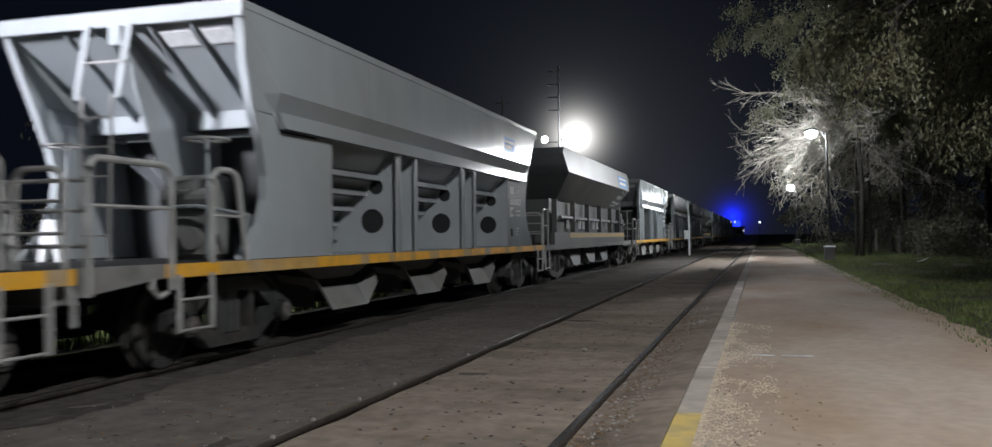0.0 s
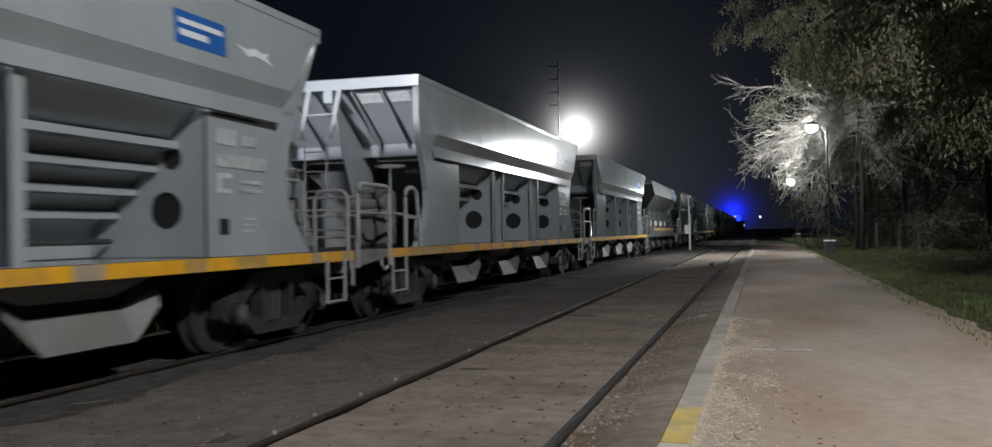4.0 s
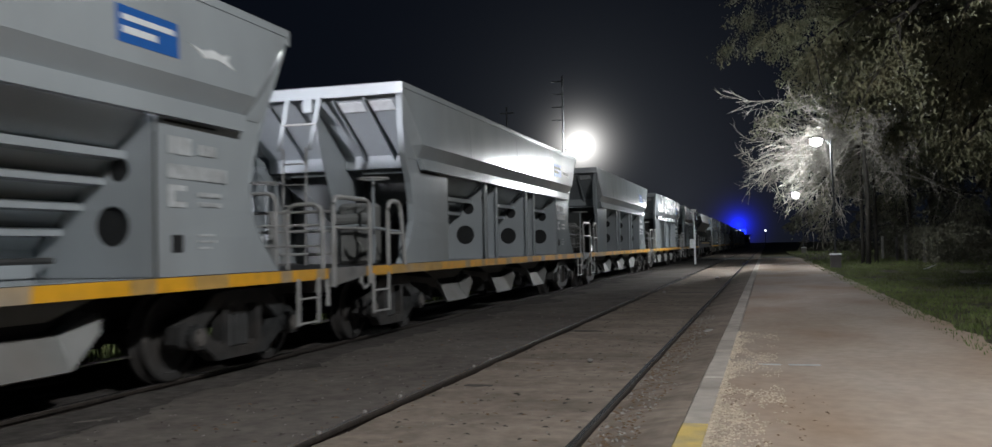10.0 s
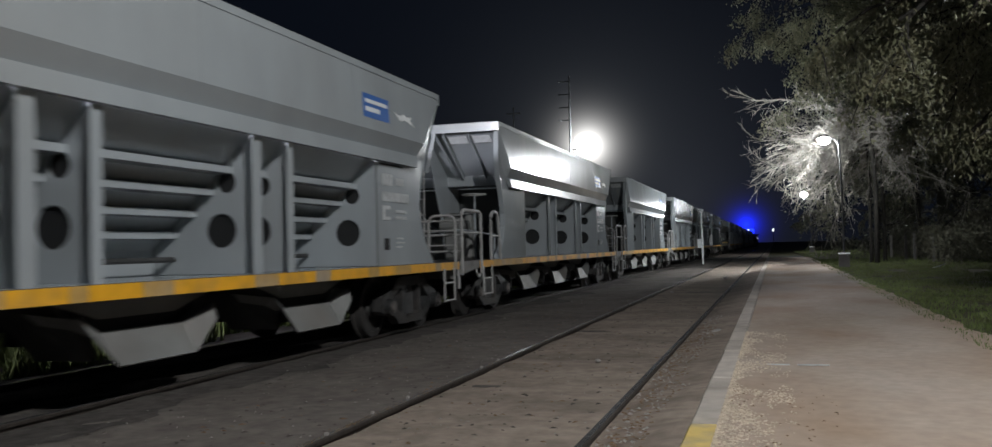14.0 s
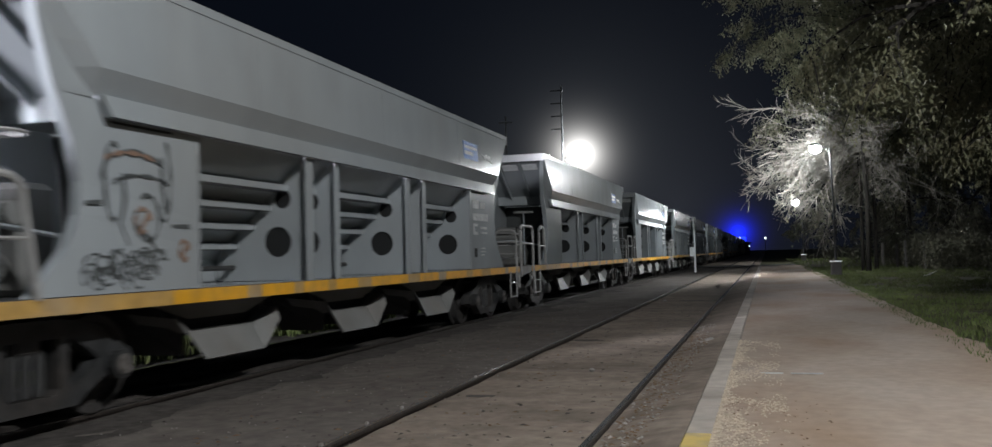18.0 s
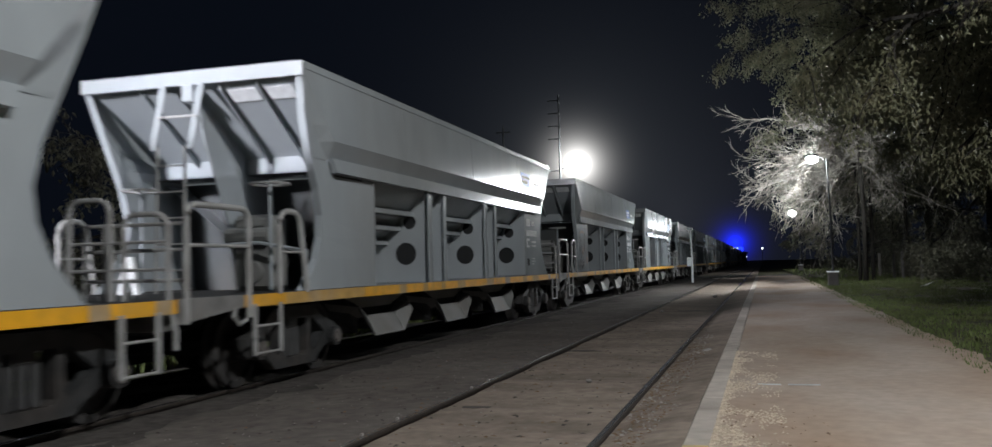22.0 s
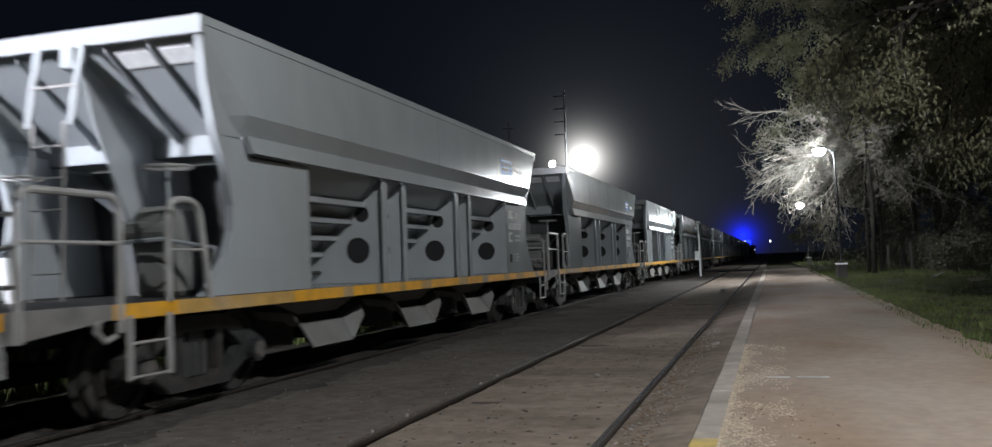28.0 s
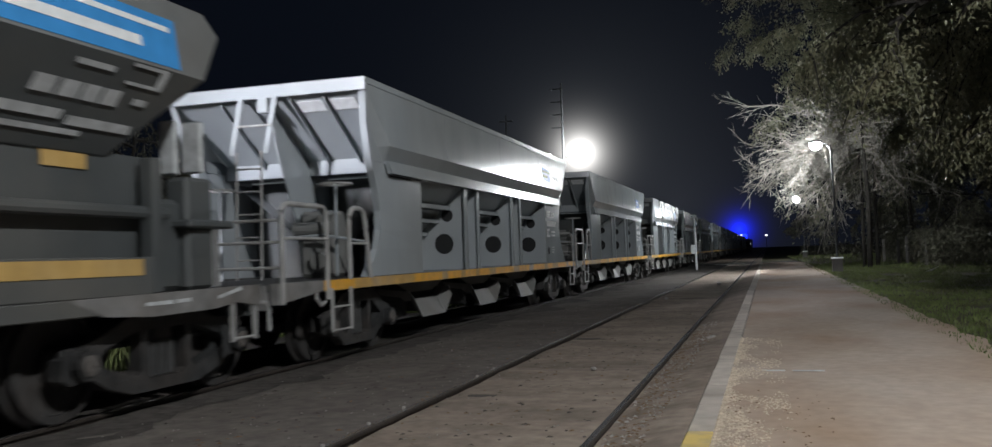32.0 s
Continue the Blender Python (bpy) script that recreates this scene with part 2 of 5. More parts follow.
PLASTER = material("dark_plaster", (0.12, 0.115, 0.11), 0.9, 0.0, 0.2, 2, 0.1, 20)
GLOW = glowing("lamp_glow", (0.95, 0.98, 1.0), 60)
GLOW_SMALL = glowing("small_lamp_glow", (0.95, 0.98, 1.0), 3)
GLOW_BLUE = glowing("blue_glow", (0.01, 0.03, 1.0), 3.0)


# ---- mesh helpers ----
def part(name, bm, mat, parent=None, label="", smooth=False):
    me = bpy.data.meshes.new(name)
    bmesh.ops.recalc_face_normals(bm, faces=bm.faces)
    bm.to_mesh(me); bm.free()
    me.materials.append(mat)
    if smooth:
        for f in me.polygons:
            f.use_smooth = True
    ob = new(name, me)
    if parent:
        ob.parent = parent
    if label:
        ob["label"] = label
    return ob


def raw(name, verts, faces, mat, parent=None, label=""):
    me = bpy.data.meshes.new(name)
    me.from_pydata(verts, [], faces)
    me.materials.append(mat)
    ob = new(name, me)
    if parent:
        ob.parent = parent
    if label:
        ob["label"] = label
    return ob


def box(bm, x0, x1, y0, y1, z0, z1, bevel=0.0):
    v = [bm.verts.new((x, y, z)) for x in (x0, x1) for y in (y0, y1) for z in (z0, z1)]
    fs = [bm.faces.new([v[i] for i in q]) for q in ((0, 1, 3, 2), (4, 6, 7, 5), (0, 4, 5, 1), (2, 3, 7, 6), (0, 2, 6, 4), (1, 5, 7, 3))]
    if bevel:
        es = {e for f in fs for e in f.edges}
        bmesh.ops.bevel(bm, geom=list(es), offset=bevel, segments=1, affect="EDGES")
    return bm


def boxed(*a, bevel=0.0):
    return box(bmesh.new(), *a, bevel=bevel)


def slab(bm, pts, shift):
    """A polygon of 3D points given a thickness by the vector shift."""
    a = [bm.verts.new(p) for p in pts]
    b = [bm.verts.new(Vector(p) + Vector(shift)) for p in pts]
    n = len(a)
    bm.faces.new(a); bm.faces.new(b[::-1])
    for i in range(n):
        bm.faces.new((a[i], a[(i + 1) % n], b[(i + 1) % n], b[i]))
    return bm


def tube(bm, pts, r, n=8, r_end=None):
    pts = [Vector(p) for p in pts]
    rings = []
    up = Vector((0.13, 0.29, 0.95)).normalized()
    for i, p in enumerate(pts):
        d = (pts[min(i + 1, len(pts) - 1)] - pts[max(i - 1, 0)]).normalized()
        a = d.cross(up)
        if a.length < 0.05:
            a = d.cross(Vector((1, 0, 0)))
        a.normalize(); b = d.cross(a)
        k = r if r_end is None else r + (r_end - r) * i / (len(pts) - 1)
        rings.append([bm.verts.new(p + (a * math.cos(2 * math.pi * j / n) + b * math.sin(2 * math.pi * j / n)) * k) for j in range(n)])
    for u, w in zip(rings, rings[1:]):
        for j in range(n):
            bm.faces.new((u[j], u[(j + 1) % n], w[(j + 1) % n], w[j]))
    bm.faces.new(rings[0]); bm.faces.new(rings[-1][::-1])
    return bm


def strip(bm, left, right, shift):
    """A bent plate between two edges of equally many points, as one closed shell."""
    k = Vector(shift)
    rows = [[bm.verts.new(Vector(p)), bm.verts.new(Vector(q)), bm.verts.new(Vector(q) + k), bm.verts.new(Vector(p) + k)] for p, q in zip(left, right)]
    for a, b in zip(rows, rows[1:]):
        for i in range(4):
            bm.faces.new((a[i], a[(i + 1) % 4], b[(i + 1) % 4], b[i]))
    bm.faces.new(rows[0]); bm.faces.new(rows[-1][::-1])
    return bm


def hoop(y0, y1, z0, z1, x, r=0.10, axis="y"):
    """The bent line of an upside-down U."""
    out = []
    for a, b in ((y0, z0), (y0, z1 - r)):
        out.append((a, b))
    for k in range(1, 5):
        t = math.pi / 2 * k / 4
        out.append((y0 + r - r * math.cos(t), z1 - r + r * math.sin(t)))
    for k in range(0, 5):
        t = math.pi / 2 * (1 - k / 4)
        out.append((y1 - r + r * math.cos(t), z1 - r + r * math.sin(t)))
    out.append((y1, z0))
    return [(x, a, b) if axis == "y" else (a, x, b) for a, b in out]


def disc(bm, axis_pt, axis, r, half, n=20):
    """A round disc about an axis through a point."""
    c, d = Vector(axis_pt), Vector(axis).normalized()
    return tube(bm, [c - d * half, c + d * half], r, n)


def thing(name, label, category, group="", at=None, kind=""):
    ob = new(name)
    ob.empty_display_size = 0.3
    if at is not None:
        ob.matrix_basis = at
    return tagged(ob, label, category, group, kind)

# ---- ground, tracks, platform ----
G = 0.838 + 0.034       # half the gauge to the middle of the rail head


def sheet(name, x0, x1, y0, y1, nx, ny, z, rough, mat, kind_label):
    verts, faces = [], []
    for j in range(ny + 1):
        for i in range(nx + 1):
            x, y = x0 + (x1 - x0) * i / nx, y0 + (y1 - y0) * j / ny
            if name == "train_track_bed" and i >= nx - 3:
                x += (i - nx + 4) * (0.16 * noise.noise((y * 0.6, 3, i)) + 0.06 * noise.noise((y * 3, 8, 1)))
            rise = 0.098 * max(0.0, min(1.0, (x + 1.12) / 0.50)) ** 0.8 if name == "track_bed" else 0.0
            verts.append((x, y, z + rise + rough * noise.noise((x * 1.3, y * 1.3, 0)) + rough * 0.5 * noise.noise((x * 5, y * 5, 3))))
    for j in range(ny):
        for i in range(nx):
            a = j * (nx + 1) + i
            faces.append((a, a + 1, a + nx + 2, a + nx + 1))
    return tagged(raw(name, verts, faces, mat), kind_label, "ground", kind="structure")


tagged(part("ground", boxed(-900, 900, -500, 1800, -0.9, -0.13), SOIL), "dark bare soil reaching to the horizon", "ground", kind="structure")
# darker dirt left of the empty track's far rail
sheet("side_bed", -11.0, TRACK_NEAR - G, -30, 75, 46, 420, -0.065, 0.022, DIRT_GREY, "packed dirt between the tracks, darker than between the rails")
sheet("track_bed", TRACK_NEAR - G, -0.56, -30, 75, 24, 420, -0.065, 0.022, DIRT, "brownish packed dirt between the rails of the empty track")
# the train's shade on the ground is put into this darker dirt
sheet("train_track_bed", -10.9, -5.05, -30, 75, 36, 420, -0.058, 0.022, DIRT_TRAIN_SHADE, "dirt under the passing train, coloured dark for its shade")
tagged(part("far_track_bed", boxed(-11.0, -0.56, 75, 700, -0.12, -0.06), DIRT), "dark packed dirt beside the far tracks", "ground", kind="structure")
sheet("yard_ground", -60, -11.0, -40, 160, 30, 60, -0.07, 0.05, SOIL, "dark soil with weeds behind the train")
sheet("lawn", 2.2, 60, -30, 200, 50, 160, 0.015, 0.02, SOIL, "dim soil under the lawn beside the platform")


def rail_line(x, y0, y1, top_mat, name):
    t = thing(name, "worn steel rail half sunk in dark dirt" if top_mat is RAILTOP else "polished steel rail under the passing train", "rail", "rails of the two tracks", kind="structure")
    bm = bmesh.new()
    box(bm, x - 0.008, x + 0.008, y0, y1, -0.14, -0.03); box(bm, x - 0.065, x + 0.065, y0, y1, -0.155, -0.135)
    part("web", bm, RUST, t)
    bm = bmesh.new()
    slab(bm, [(x - 0.034, y0, -0.035), (x + 0.034, y0, -0.035), (x + 0.034, y0, -0.012), (x + 0.024, y0, -0.004), (x - 0.024, y0, -0.004), (x - 0.034, y0, -0.012)], (0, y1 - y0, 0))
    part("head_side", bm, RUST, t)
    part("running_surface", boxed(x - 0.022, x + 0.022, y0, y1, -0.004, 0.0), top_mat, t, "worn shiny top of the rail")
    return t


for c, m in ((TRACK_NEAR, RAILTOP), (TRACK_TRAIN, SHINY)):
    for s in (-1, 1):
        rail_line(c + s * G, -60, 700, m, "rail")

sleepers = thing("sleepers", "weathered sleepers showing faintly through packed dirt", "sleeper", kind="structure")
rng = random.Random(5)
for k in range(110):
    y = 2.0 + k * 0.62
    bm = boxed(TRACK_NEAR - 1.35, TRACK_NEAR + 1.35, y - 0.12, y + 0.12, -0.17, -0.086 + rng.uniform(-0.016, 0.014), bevel=0.01)
    part("sleeper", bm, SLEEPER, sleepers)

# platform: a worn slab in bays, with a kerb of separate stones
platform = thing("platform", "low worn concrete station platform with reddish stains", "platform", kind="structure")
for k in range(-6, 12):
    y0, y1 = 9.19 + k * 5.0, 9.19 + (k + 1) * 5.0 - 0.012
    nx, ny = 14, 24
    verts, faces = [], []
    for j in range(ny + 1):
        for i in range(nx + 1):
            x, y = -0.375 + (2.42 + 0.375) * i / nx, y0 + (y1 - y0) * j / ny
            if i == nx:
                x += 0.12 * noise.noise((y * 1.1, 7, 1))
            edge = 0.0
            verts.append((x, y, 0.045 + 0.006 * noise.noise((x * 2, y * 2, 9)) + edge))
    for j in range(ny):
        for i in range(nx):
            a = j * (nx + 1) + i
            faces.append((a, a + 1, a + nx + 2, a + nx + 1))
    raw("paving_slab", verts, faces, CONCRETE, platform)
part("platform_base", boxed(-0.38, 2.3, -21, 69.1, -0.2, -0.005), CONCRETE, platform)
kerb = thing("kerb", "pale concrete kerb stones along the platform edge, one painted yellow", "kerb", kind="structure")
y = -15.07
k = 0
while y < 68:
    ln = 1.06 if y < 40 else 2.12
    z = 0.05 + rng.uniform(-0.006, 0.006)
    bm = boxed(-0.572 + rng.uniform(-0.008, 0.008), -0.385, y, y + ln - 0.012, -0.2, z, bevel=0.012)
    yellow = abs(y + ln - 6.13) < 0.3
    part("kerb_stone", bm, KERB_YELLOW if yellow else KERB, kerb, "kerb stone with worn yellow paint" if yellow else "")
    y += ln
    k += 1
for x0, x1 in ((-0.1, 0.11), (0.18, 0.47)):
    part("white_joint_mark", boxed(x0, x1, 9.165, 9.195, 0.046, 0.055), WORN_WHITE, platform, "short worn white line across the slab")
crossing = part("level_crossing", boxed(-40, 60, 70.5, 77.5, -0.3, -0.012), ASPHALT)
tagged(crossing, "dark asphalt road crossing the tracks", "road", kind="structure")


def scatter(name, count, xr, yr, size, mat, label, z, seed, flat=True):
    """Loose bits on the ground as one mesh."""
    r = random.Random(seed)
    verts, faces = [], []
    for _ in range(count):
        x, y = r.uniform(*xr), yr[0] + (yr[1] - yr[0]) * r.random() ** 1.5
        s, a = size * r.uniform(0.5, 1.3), r.uniform(0, 6.28)
        c, d = math.cos(a) * s, math.sin(a) * s
        h = s * (0.35 if flat else 0.8)
        n = len(verts)
        verts += [(x - c, y - d, z), (x + d * 0.5, y - c * 0.5, z + h * 0.3), (x + c, y + d, z + h * 0.2), (x - d * 0.5, y + c * 0.5, z + h * r.random()), (x, y, z + h)]
        faces += [(n, n + 1, n + 4), (n + 1, n + 2, n + 4), (n + 2, n + 3, n + 4), (n + 3, n, n + 4)]
    return tagged(raw(name, verts, faces, mat), label, "litter", kind="stuff")


scatter("fallen_leaves", 160, (-0.38, 0.4), (3.0, 8), 0.020, DRY, "dry brown leaves fallen along the platform edge", 0.045, 1)
scatter("fallen_leaves_track", 320, (-4.4, -1.1), (3.0, 20), 0.030, DRY, "dry leaves scattered between the rails", -0.055, 2)
scatter("leaf_litter", 1100, (-1.12, -0.58), (3.0, 14), 0.026, DRY, "dry leaves and twigs blown against the kerb", -0.005, 21)
scatter("kerb_rubble", 700, (-1.12, -0.58), (3.0, 16), 0.020, STONE, "pale stone chips beside the kerb", -0.012, 22, False)
scatter("dark_clods", 800, (-5.0, -0.6), (3.0, 22), 0.03, SLEEPER, "dark clods and twigs lying on the dirt", -0.06, 9)
scatter("gravel", 900, (-5.2, -0.6), (3.0, 26), 0.012, STONE, "small pale stones scattered over the dirt", -0.06, 3, False)
scatter("grit", 500, (-0.38, 0.1), (3.0, 14), 0.012, STONE, "crumbled concrete grit behind the kerb", 0.035, 4, False)
for x, y, s in ((-0.80, 13.07, 0.075), (-2.6, 24.0, 0.05), (-1.7, 33.0, 0.09), (-1.9, 9.9, 0.035)):
    bm = bmesh.new()
    bmesh.ops.create_icosphere(bm, subdivisions=2, radius=s)
    for v in bm.verts:
        v.co *= 1 + 0.25 * noise.noise(v.co * 20)
        v.co.z *= 0.6
        v.co += Vector((x, y, -0.045 + s * 0.45))
    tagged(part("stone", bm, STONE), "pale loose stone lying on the dirt", "stone", "loose stones")
for x, y in ((-2.94, 5.55), (-2.97, 6.35), (-2.98, 7.07), (-2.95, 8.98), (-2.96, 9.6), (-2.93, 5.0)):
    tagged(part("rail_clip", boxed(x - 0.012, x + 0.012, y - 0.015, y + 0.015, -0.03, 0.018, bevel=0.004), STONE), "small pale metal clip on the rail", "clip", "rail clips")


def crumbs(name, count, label, seed):
    """Loose crumbled mortar: small uneven lumps thick behind the kerb and thinning out over the slab."""
    r = random.Random(seed)
    verts, faces = [], []
    while len(faces) < count * 4:
        x, y = -0.385 + 0.50 * r.random() ** 2.4, 3.0 + 9.5 * r.random() ** 1.4
        if noise.noise((x * 3, y * 1.3, seed)) + 0.5 * noise.noise((x * 9, y * 6, 3)) < r.uniform(-0.5, 0.15) + 0.9 * (x + 0.385):
            continue
        z = 0.047
        h = r.uniform(0.003, 0.012)
        n, w, a = len(verts), r.uniform(0.004, 0.017), r.uniform(0, 6.28)
        verts += [(x + w * r.uniform(0.7, 1.2) * math.cos(a + k * 1.571), y + w * r.uniform(0.7, 1.2) * math.sin(a + k * 1.571), z) for k in range(4)] + [(x, y, z + h)]
        faces += [(n + k, n + (k + 1) % 4, n + 4) for k in range(4)]
    return tagged(raw(name, verts, faces, SAND), label, "rubble", kind="stuff")


crumbs("crumbled_mortar", 7000, "pale crumbled mortar behind the kerb stones", 8)


def grass(name, count, xr, yr, hgt, seed, label, z=0.01, mat=None, bias=1.6):
    r = random.Random(seed)
    verts, faces = [], []
    for _ in range(count):
        x, y = r.uniform(*xr), yr[0] + (yr[1] - yr[0]) * r.random() ** bias
        if noise.noise((x * 0.8, y * 0.8, 2)) < -0.25:
            continue
        a, h = r.uniform(0, 6.28), hgt * r.uniform(0.4, 1.3)
        c, d, lean = math.cos(a), math.sin(a), r.uniform(0.1, 0.7) * h
        w = 0.006 + 0.010 * h / 0.15
        n = len(verts)
        verts += [(x - d * w, y + c * w, z), (x + d * w, y - c * w, z), (x + c * lean * 0.4 + d * w * 0.7, y + d * lean * 0.4 - c * w * 0.7, z + h * 0.6), (x + c * lean, y + d * lean, z + h)]
        faces += [(n, n + 1, n + 2), (n, n + 2, n + 3)]
    return tagged(raw(name, verts, faces, mat or GRASS), label, "grass", kind="stuff")


grass("lawn_grass", 80000, (2.1, 9.0), (6, 60), 0.065, 11, "short rough green grass beside the platform")
grass("lawn_grass_far", 9000, (2.1, 16.0), (45, 110), 0.16, 12, "rough dim grass under the trees", bias=1.0)
grass("weeds", 24000, (-11.5, -7.95), (2, 40), 0.32, 13, "green weeds growing behind the train's track", -0.08)
grass("weeds_yard", 9000, (-24, -11), (-4, 50), 0.4, 14, "tall weeds in the yard behind the train", -0.08, bias=1.2)

# ---- the train ----
PITCH = 15.65
AXLE_R = 0.43


def wheelset(parent, y, r=AXLE_R):
    """Axle with two flanged wheels; turns about its own x axis."""
    bm = bmesh.new()
    tube(bm, [(-1.12, 0, 0), (1.12, 0, 0)], 0.075, 10)
    ax = part("wheelset", bm, BOGIE, parent)
    ax.location = (0, y, r)
    for s in (1, -1):
        bm = bmesh.new()
        prof = [(0.79, r + 0.028), (0.82, r + 0.028), (0.83, r), (0.935, r - 0.008), (0.94, r - 0.075), (0.90, r - 0.085), (0.885, 0.16), (0.95, 0.13), (0.95, 0.0)]
        n = 28
        rings = [[bm.verts.new((s * px, pr * math.cos(2 * math.pi * k / n), pr * math.sin(2 * math.pi * k / n))) for k in range(n)] for px, pr in prof[:-1]]
        for a, b in zip(rings, rings[1:]):
            for k in range(n):
                bm.faces.new((a[k], a[(k + 1) % n], b[(k + 1) % n], b[k]))
        bm.faces.new(rings[-1]); bm.faces.new(rings[0][::-1])
        part("wheel", bm, WHEEL, ax)
    return ax


def bogie(parent, y, axles, half=0.9, r=AXLE_R):
    bm = bmesh.new()
    box(bm, -1.12, 1.12, -0.15, 0.15, 0.58, 0.74, bevel=0.03)
    box(bm, -0.35, 0.35, -0.3, 0.3, 0.7, 0.84, bevel=0.02)
    bg_ = part("bogie", bm, BOGIE, parent, "dark oily two-axle bogie")
    bg_.location = (0, y, 0)
    for s in (1, -1):
        bm = bmesh.new()
        x = s * 1.02
        top = [(-half - 0.21, 0.38), (-half - 0.19, 0.54), (-half - 0.05, 0.61), (-half + 0.20, 0.68), (-0.52, 0.82), (-0.28, 0.85), (0.28, 0.85), (0.52, 0.82), (half - 0.20, 0.68), (half + 0.05, 0.61), (half + 0.19, 0.54), (half + 0.21, 0.38),
               (half + 0.12, 0.33), (half - 0.14, 0.34), (half - 0.32, 0.24), (0.46, 0.15), (-0.46, 0.15), (-half + 0.32, 0.24), (-half + 0.14, 0.34), (-half - 0.12, 0.33)]
        inner_a = [(-half + 0.20, 0.50), (-half + 0.30, 0.58), (-0.40, 0.70), (-0.36, 0.66), (-0.36, 0.34), (-0.42, 0.30), (-half + 0.28, 0.42)]
        inner_b = [(-y, z) for y, z in inner_a[::-1]]
        inner_c = [(-0.25, 0.70), (0.25, 0.70), (0.27, 0.62), (0.27, 0.30), (0.22, 0.26), (-0.22, 0.26), (-0.27, 0.30), (-0.27, 0.62)]
        edges = []
        for loop in (top, inner_a, inner_b, inner_c):
            vs = [bm.verts.new((x, a, b)) for a, b in loop]
            edges += [bm.edges.new((vs[i], vs[(i + 1) % len(vs)])) for i in range(len(vs))]
        bmesh.ops.triangle_fill(bm, use_beauty=True, use_dissolve=False, edges=edges)
        ext = bmesh.ops.extrude_face_region(bm, geom=bm.faces[:])
        for v in ext["geom"]:
            if isinstance(v, bmesh.types.BMVert):
                v.co.x += s * 0.14
        part("side_frame", bm, BOGIE, bg_)
        bm = bmesh.new()
        for k in (-0.13, 0.0, 0.13):
            tube(bm, [(x + s * 0.06, k, 0.27), (x + s * 0.06, k, 0.6)], 0.042, 8)
        part("spring", bm, UNDER, bg_)
        for e in (-1, 1):
            bm = bmesh.new()
            disc(bm, (x + s * 0.13, e * half, r), (1, 0, 0), 0.125, 0.10, 14)
            box(bm, x + s * 0.02 - 0.09, x + s * 0.02 + 0.09, e * half - 0.16, e * half + 0.16, r - 0.08, r + 0.15, bevel=0.02)
            part("axle_box", bm, BOGIE, bg_)
            bm = bmesh.new()
            disc(bm, (x + s * 0.24, e * half, r), (1, 0, 0), 0.085, 0.012, 14)
            for k in range(3):
                disc(bm, (x + s * 0.255, e * half + 0.05 * math.cos(k * 2.1), r + 0.05 * math.sin(k * 2.1)), (1, 0, 0), 0.016, 0.012, 6)
            part("axle_cap", bm, CAP, bg_, "worn grey axle cap")
        part("brake_beam", boxed(x - 0.10, x - 0.04, -half - 0.1, half + 0.1, 0.55, 0.60, bevel=0.01), UNDER, bg_)
    for e in (-1, 1):
        axles.append(wheelset(bg_, e * half, r))
    return bg_


def holed_plate(y, s):
    """Cross plate between side frame and hopper sheet with its two round holes."""
    bm = bmesh.new()
    outer = [(1.42, 1.04), (1.42, 2.45), (1.35, 2.45), (0.16, 1.31), (0.16, 1.04)]
    edges = []
    vs = [bm.verts.new((s * a, y, b)) for a, b in outer]
    edges += [bm.edges.new((vs[i], vs[(i + 1) % 5])) for i in range(5)]
    for cx, cz, cr in ((1.07, 1.99, 0.110), (1.00, 1.49, 0.180)):
        n = 20
        vs = [bm.verts.new((s * (cx + cr * math.cos(2 * math.pi * k / n)), y, cz + cr * math.sin(2 * math.pi * k / n))) for k in range(n)]
        edges += [bm.edges.new((vs[i], vs[(i + 1) % n])) for i in range(n)]
    bmesh.ops.triangle_fill(bm, use_beauty=True, use_dissolve=False, edges=edges)
    ext = bmesh.ops.extrude_face_region(bm, geom=bm.faces[:])
    for v in ext["geom"]:
        if isinstance(v, bmesh.types.BMVert):
            v.co.y += 0.014
    return bm


LEN = 12.4


def edge_curve():
    """Hollow edge of the end plates: distance from the end, height, half width."""
    return [(0.0, 3.60, 1.51), (0.16, 3.10, 1.44), (0.35, 2.64, 1.40), (0.54, 2.25, 1.40), (0.63, 1.92, 1.40), (0.60, 1.66, 1.41), (0.47, 1.40, 1.42), (0.27, 1.20, 1.42), (0.10, 1.035, 1.42)]


